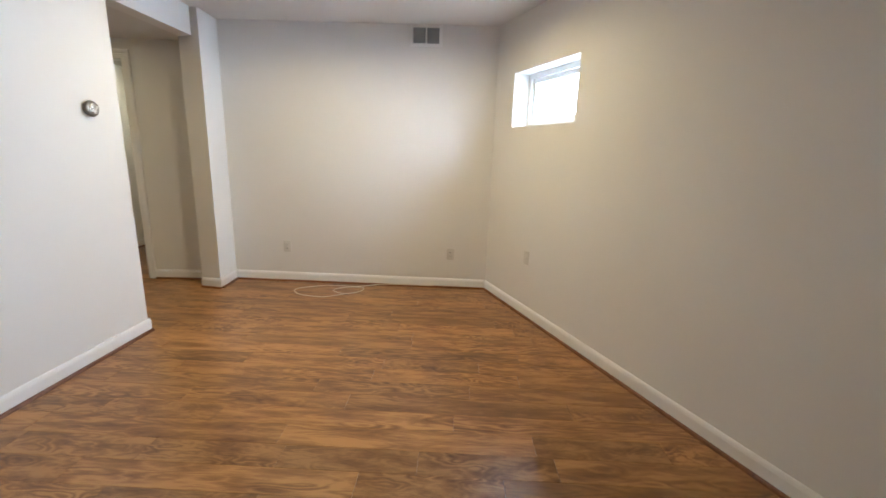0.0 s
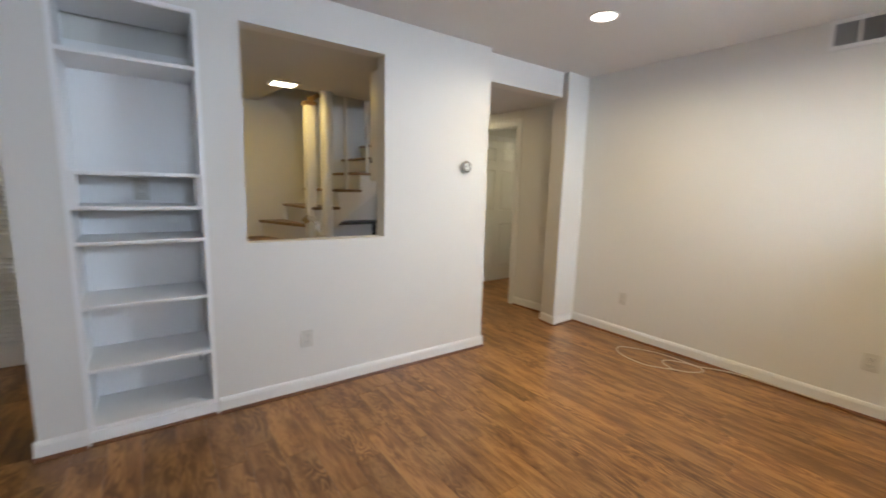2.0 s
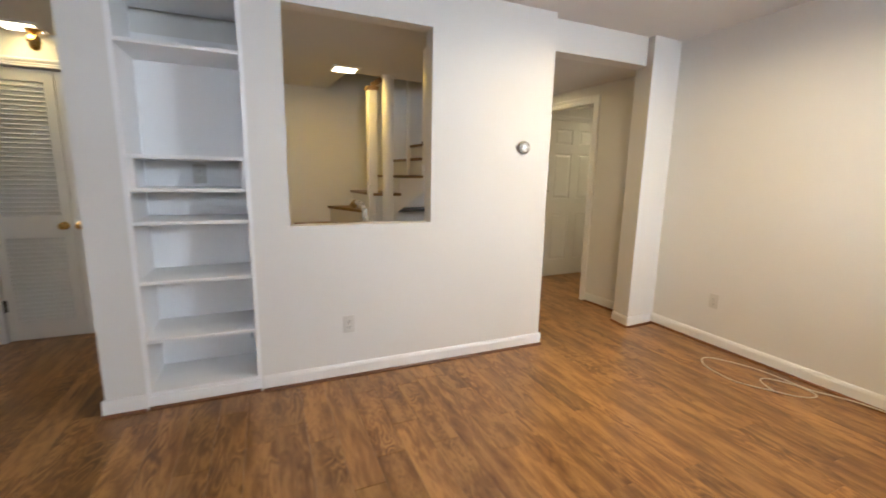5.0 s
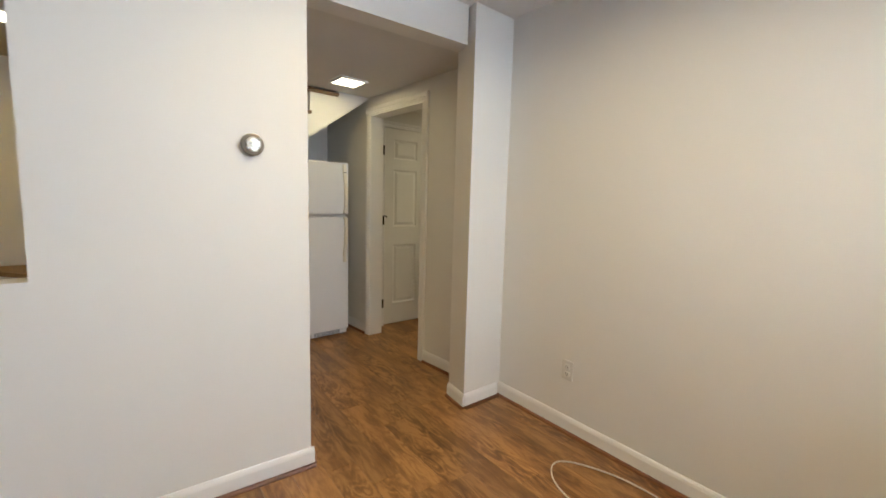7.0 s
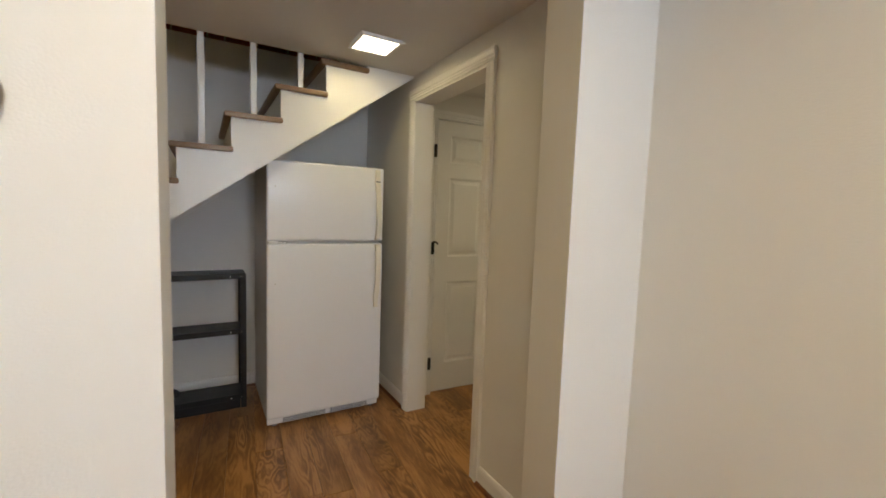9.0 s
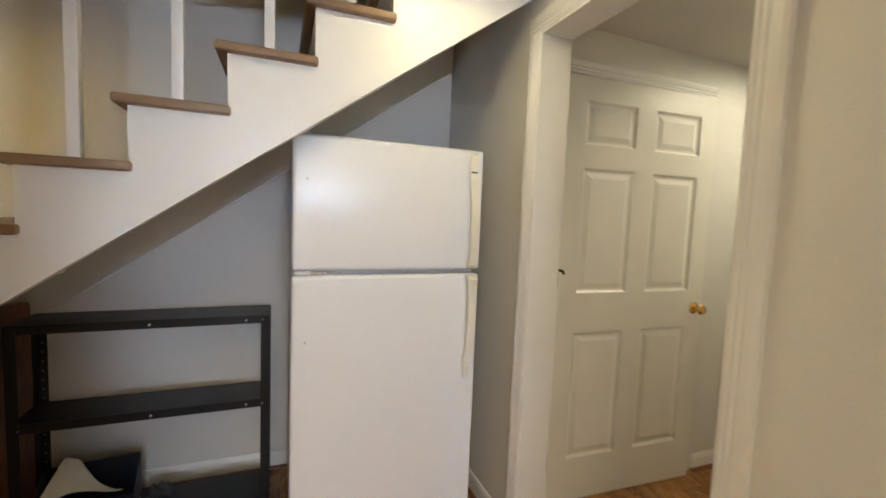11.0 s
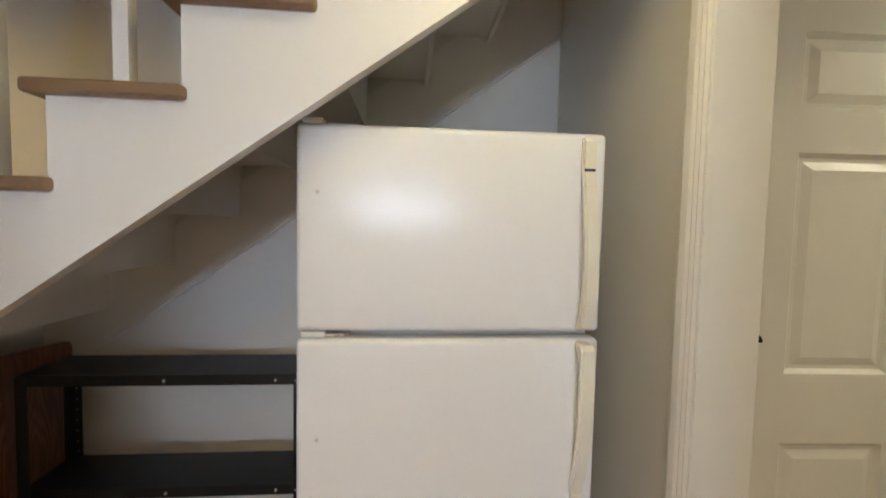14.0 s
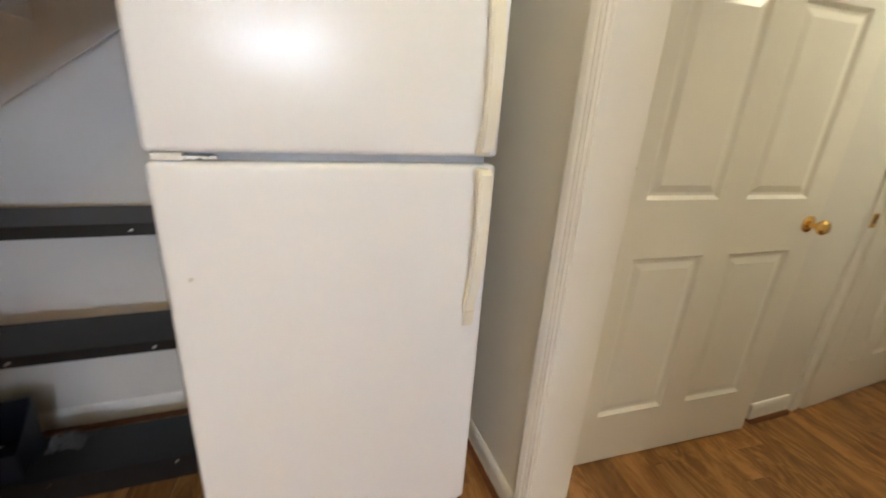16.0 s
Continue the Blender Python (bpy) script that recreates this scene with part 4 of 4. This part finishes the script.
def pull(parent, z_in, z_out, up):
    """Moulded pull on a door: flush at z_in, bowed out, back on the door at z_out."""
    s = 1 if up else -1
    h = abs(z_out - z_in)
    front = [(0.004, 0), (0.013, 0.02), (0.014, 0.17), (0.030, 0.30), (0.046, 0.48), (0.050, 0.70), (0.046, 0.88), (0.036, 0.97), (0.004, 1.0)] if up else [(0.036, 0.0), (0.048, 0.03), (0.050, 0.40), (0.046, 0.62), (0.030, 0.82), (0.014, 0.92), (0.012, 0.99), (0.002, 1.0)]
    back = [(-0.004, 1.0), (0.012, 0.93), (0.026, 0.84), (0.030, 0.62), (0.022, 0.42), (0.006, 0.26), (-0.004, 0.15), (-0.004, 0.0)] if up else [(-0.004, 1.0), (-0.004, 0.90), (0.010, 0.80), (0.026, 0.60), (0.030, 0.36), (0.028, 0.12), (0.012, 0.05), (-0.004, 0.0)]
    bm = prism([(x, z_in - t * h) for x, t in front + back], 1, FW - 0.064, FW - 0.030)
    bmesh.ops.bevel(bm, geom=[e for e in bm.edges if e.calc_face_angle(0) > 0.9], offset=0.004, segments=2, affect="EDGES")
    return part("handle", bm, HANDLE, parent, "yellowed white moulded handle")


hd = pull(fz, 1.660, 1.188, True)
part("mark", boxes((0.0125, 0.0155, FW - 0.060, FW - 0.034, 1.578, 1.584)), SLOT, hd, "dark slot")
hd = pull(fd2, 1.160, 0.765, False)
part("end_cap", box(bmesh.new(), 0, 0.012, FW - 0.062, FW - 0.032, 0.728, 0.772, bevel=0.003), HANDLE, hd, "white end cap")
for d, z in ((fz, 1.513), (fd2, 0.92)):
    part("screw_cap", lathe([(0.005, 0), (0.005, 0.001), (0.002, 0.0018)], Matrix.Translation((0, 0.05, z)) @ Matrix.Rotation(math.pi / 2, 4, "Y"), 12), PLATE, d, "small grey cap")

# ---- under the stair ----
rk = thing("metal_shelf_rack", WING @ Matrix.Translation((-0.625, -0.096, 0)), "low black metal shelf rack, three shelves", "shelf rack")
RX, RY = 0.11, 0.45
for sx in (-1, 1):
    for sy in (-1, 1):
        x, y = sx * RX, sy * RY
        bm = boxes((min(x, x - sx * 0.003), max(x, x - sx * 0.003), min(y, y - sy * 0.036), max(y, y - sy * 0.036), 0, 0.93), (min(x, x - sx * 0.036), max(x, x - sx * 0.036), min(y, y - sy * 0.003), max(y, y - sy * 0.003), 0, 0.93))
        post = part("post", bm, BLACK_STEEL, rk, "slotted black steel angle post", False)
        for k in range(22):
            hb = cyl(bmesh.new(), Matrix.Translation((x - sx * 0.003, y - sy * 0.02, 0.05 + 0.04 * k)) @ Matrix.Rotation(sx * -math.pi / 2, 4, "Y"), 0.0032, 0.0032, 0.0004, 8)
            part("slot", hb, GASKET, post, "", False)
for z in (0.095, 0.555, 0.935):
    g0 = 0.004
    sh = part("shelf", boxes((-RX + g0, RX - g0, -RY + g0, RY - g0, z - 0.003, z)), BLACK_STEEL, rk, "black steel shelf with turned edge", False)
    for s in (-1, 1):
        x, y = s * (RX - g0 - 0.001), s * (RY - g0 - 0.001)
        part("lip", boxes((x - 0.001, x + 0.001, -RY + g0, RY - g0, z - 0.036, z - 0.003)), BLACK_STEEL, sh, smooth=False)
        part("lip", boxes((-RX + g0 + 0.002, RX - g0 - 0.002, y - 0.001, y + 0.001, z - 0.036, z - 0.003)), BLACK_STEEL, sh, smooth=False)
    for y in (-0.42, 0.0, 0.355, 0.42):
        part("bolt", cyl(bmesh.new(), Matrix.Translation((RX - g0, y, z - 0.02)) @ Matrix.Rotation(math.pi / 2, 4, "Y"), 0.005, 0.004, 0.004, 10), SILVER, sh, "bright bolt head")
part("floor_lip", boxes((RX - 0.006, RX - 0.004, -RY + 0.04, RY - 0.04, 0.0, 0.058)), BLACK_STEEL, rk, smooth=False)

bx = thing("navy_box", WING @ Matrix.Translation((-0.62, -0.342, 0.095)) @ Matrix.Rotation(radians(6), 4, "Z"), "open navy blue cardboard box on the bottom shelf", "box")
bw, bd, bh = 0.088, 0.165, 0.10
part("box_wall", boxes((bw - 0.004, bw, -bd, bd, 0, 0.095)), NAVY, bx, smooth=False)
part("box_wall", boxes((-bw, -bw + 0.004, -bd, bd, 0, bh + 0.085)), NAVY, bx, smooth=False)
part("box_wall", prism([(-bw + 0.004, 0), (bw - 0.004, 0), (bw - 0.004, 0.095), (-bw + 0.004, bh + 0.085)], 1, -bd, -bd + 0.004), NAVY, bx, smooth=False)
part("box_wall", prism([(-bw + 0.004, 0), (bw - 0.004, 0), (bw - 0.004, 0.095), (-bw + 0.004, bh + 0.085)], 1, bd - 0.004, bd), NAVY, bx, smooth=False)
part("box_bottom", boxes((-bw + 0.004, bw - 0.004, -bd + 0.004, bd - 0.004, 0, 0.004)), NAVY, bx, smooth=False)
for k, (a, b) in enumerate(((-0.06, -0.03), (-0.02, 0.0), (0.01, 0.05), (0.06, 0.075))):
    part("print_bar", boxes((bw, bw + 0.0006, a, b, 0.03, 0.034 + 0.003 * (k % 2))), VENT_DARK, bx, "pale bar of small print", False)
random.seed(5)


def crumple(name, m, sx, sy, fn, mat, label, category, n=18, amp=0.01):
    bm = bmesh.new()
    bmesh.ops.create_grid(bm, x_segments=n, y_segments=n, size=0.5)
    for v in bm.verts:
        u, w = v.co.x, v.co.y
        v.co = Vector((u * sx, w * sy, fn(u, w) + amp * noise.noise(Vector((u * 5, w * 5, 3.1))) + 0.4 * amp * noise.noise(Vector((u * 14, w * 14, 1.7)))))
    bmesh.ops.solidify(bm, geom=bm.faces[:], thickness=0.0012)
    ob = mesh(name, bm, mat, smooth=True)
    ob.matrix_world = m
    return tagged(ob, label, category)


bm = bmesh.new()
bmesh.ops.create_grid(bm, x_segments=16, y_segments=24, size=0.5)
tip, near, far = Vector((-0.074, -0.075, 0.228)), Vector((0.086, -0.160, 0.096)), Vector((0.045, 0.125, 0.115))
for v in bm.verts:
    u, w = v.co.x + 0.5, v.co.y + 0.5          # u from the raised corner to the arched edge, w along the edge
    top = tip + Vector((0, 0.05 * (w - 0.4), -0.02 * w))
    edge = near.lerp(far, w) + Vector((0, 0, 0.055 * math.sin(math.pi * min(1, 0.15 + w * 0.9)) ** 1.5 - 0.012))
    v.co = top.lerp(edge, u) + Vector((0, 0, -0.045 * math.sin(math.pi * u) * w ** 1.5 + 0.004 * noise.noise(Vector((u * 4, w * 6, 2.0)))))
bmesh.ops.solidify(bm, geom=bm.faces[:], thickness=0.0012)
sheet = mesh("paper_sheet", bm, PAPER, smooth=True)
sheet.matrix_world = bx.matrix_world.copy()
tagged(sheet, "curled off-white paper sheet in the open box", "paper")
crumple("plastic_bag", WING @ Matrix.Translation((-0.675, -0.10, 0.10)), 0.07, 0.11, lambda u, w: 0.04 * (1 - 3.2 * u * u - 3.2 * w * w), RAG, "crumpled grey plastic bag on the shelf", "plastic bag", 18, 0.035)


def leaning(name, p, t, q0, q1, h, mat, edge, label, rnd):
    b = thing(name, WING @ Matrix.Translation((q0, p, 0)), label, "board", "boards beside the rack")
    w = q1 - q0
    arc = [(0, h - rnd)] + [(rnd - rnd * math.cos(a), h - rnd + rnd * math.sin(a)) for a in [math.pi / 2 * k / 6 for k in range(1, 7)]]
    part("panel", prism([(0, 0)] + arc + [(w, h + 0.02), (w, 0)], 1, 0, t), mat, b, smooth=False)
    part("edge", boxes((w, w + 0.003, 0.001, t - 0.001, 0, h + 0.018)), edge, b, "raw pale wood edge", False)


leaning("wooden_board", -0.612, 0.022, -0.80, -0.535, 0.975, BOARD, BOARD, "reddish brown wooden board standing on end", 0.03)
leaning("wooden_board", -0.640, 0.018, -0.82, -0.520, 0.96, BOARD, RAWEDGE, "reddish brown board with a pale raw edge", 0.02)
leaning("wooden_board", -0.668, 0.018, -0.84, -0.505, 0.95, BOARD, RAWEDGE, "reddish brown board with a pale raw edge", 0.02)
for z, turn in ((0.085, 45), (0.255, 38)):
    pr = thing("paper_roll", WING @ Matrix.Translation((-0.69, -0.985, z)) @ pose(0, 0, 0, 0, 90, turn), "large white paper roll stacked on its side", "paper roll", "stacked paper rolls")
    part("paper", lathe([(0.024, -0.1), (0.083, -0.1), (0.085, -0.096), (0.085, 0.096), (0.083, 0.1), (0.024, 0.1)]), PAPER, pr)
    # solid plug; black colour stands for the shade inside the roll
    part("core", lathe([(0.0235, -0.1005), (0.0235, 0.1005)]), SLOT, pr, "black plug painted as the core's shaded hollow")

# ---- brick wall of the upper stairwell ----
wall = setting("wall_brick", boxes((-1.17, -0.942, -1.04, 1.325, 2.55, 4.9)), MORTAR, "old red brick wall above the stair", WING)
random.seed(3)


def brick_mesh(length):
    """Worn brick of the given length with chipped, uneven edges."""
    bb = box(bmesh.new(), -0.105, 0, 0.0065, length - 0.0065, 0.0065, 0.0595, bevel=0.0055, seg=1)
    bmesh.ops.subdivide_edges(bb, edges=[e for e in bb.edges if e.calc_length() > length * 0.8 and abs(e.verts[0].co.x) < 0.02], cuts=2)
    for v in bb.verts:
        v.co += Vector((random.uniform(-0.0015, 0.0015), random.uniform(-0.003, 0.003), random.uniform(-0.0028, 0.0028)))
    me = bpy.data.meshes.new("brick")
    bb.to_mesh(me)
    bb.free()
    me.materials.append(BRICK)
    return me


BRICKS = [[brick_mesh(n) for k in range(4)] for n in (0.215, 0.1125)]
for r in range(11):
    z = 2.552 + 0.0665 * r
    x = -1.04 + (0.1075 if r % 2 else 0.0)
    while x < 1.10:
        header = random.random() < 0.42
        o = new("brick", random.choice(BRICKS[header]))
        o.parent = wall
        o.matrix_world = WING @ pose(-0.933 + random.uniform(-0.006, 0.004), x, z + random.uniform(-0.0015, 0.0015), random.uniform(-0.5, 0.5), 0, random.uniform(-0.6, 0.6))
        x += 0.1125 if header else 0.215

# ---- floor planks ----
PW = 0.145
random.seed(11)
pm = boxes((0, 1, 0, PW - 0.0010, -0.008, 0))
top = [e for e in pm.edges if all(v.co.z > -0.001 for v in e.verts)]
bmesh.ops.bevel(pm, geom=top, offset=0.0006, segments=1, affect="EDGES")
plank_mesh = bpy.data.meshes.new("plank")
pm.to_mesh(plank_mesh)
pm.free()
plank_mesh.materials.append(FLOOR)


def lay(x0, x1, y):
    x = x0 - random.uniform(0, 0.9)
    while x < x1:
        length = random.choice((0.62, 0.9, 1.22, 1.22))
        a, b = max(x, x0), min(x + length, x1)
        if b - a > 0.04:
            ob = new("plank", plank_mesh)
            ob.location, ob.scale = (a, y, 0), (b - a - 0.0014, 1, 1)
            ob.parent = floor
        x += length


row = -0.64
while row < 5.0:
    lay(-2.66 if row > 1.4 else -2.2, 2.56 + 0.42 * (5.0 - row) + 0.12, row)
    row += PW
while row < 8.3:
    lay(-2.3, -0.4, row)
    row += PW
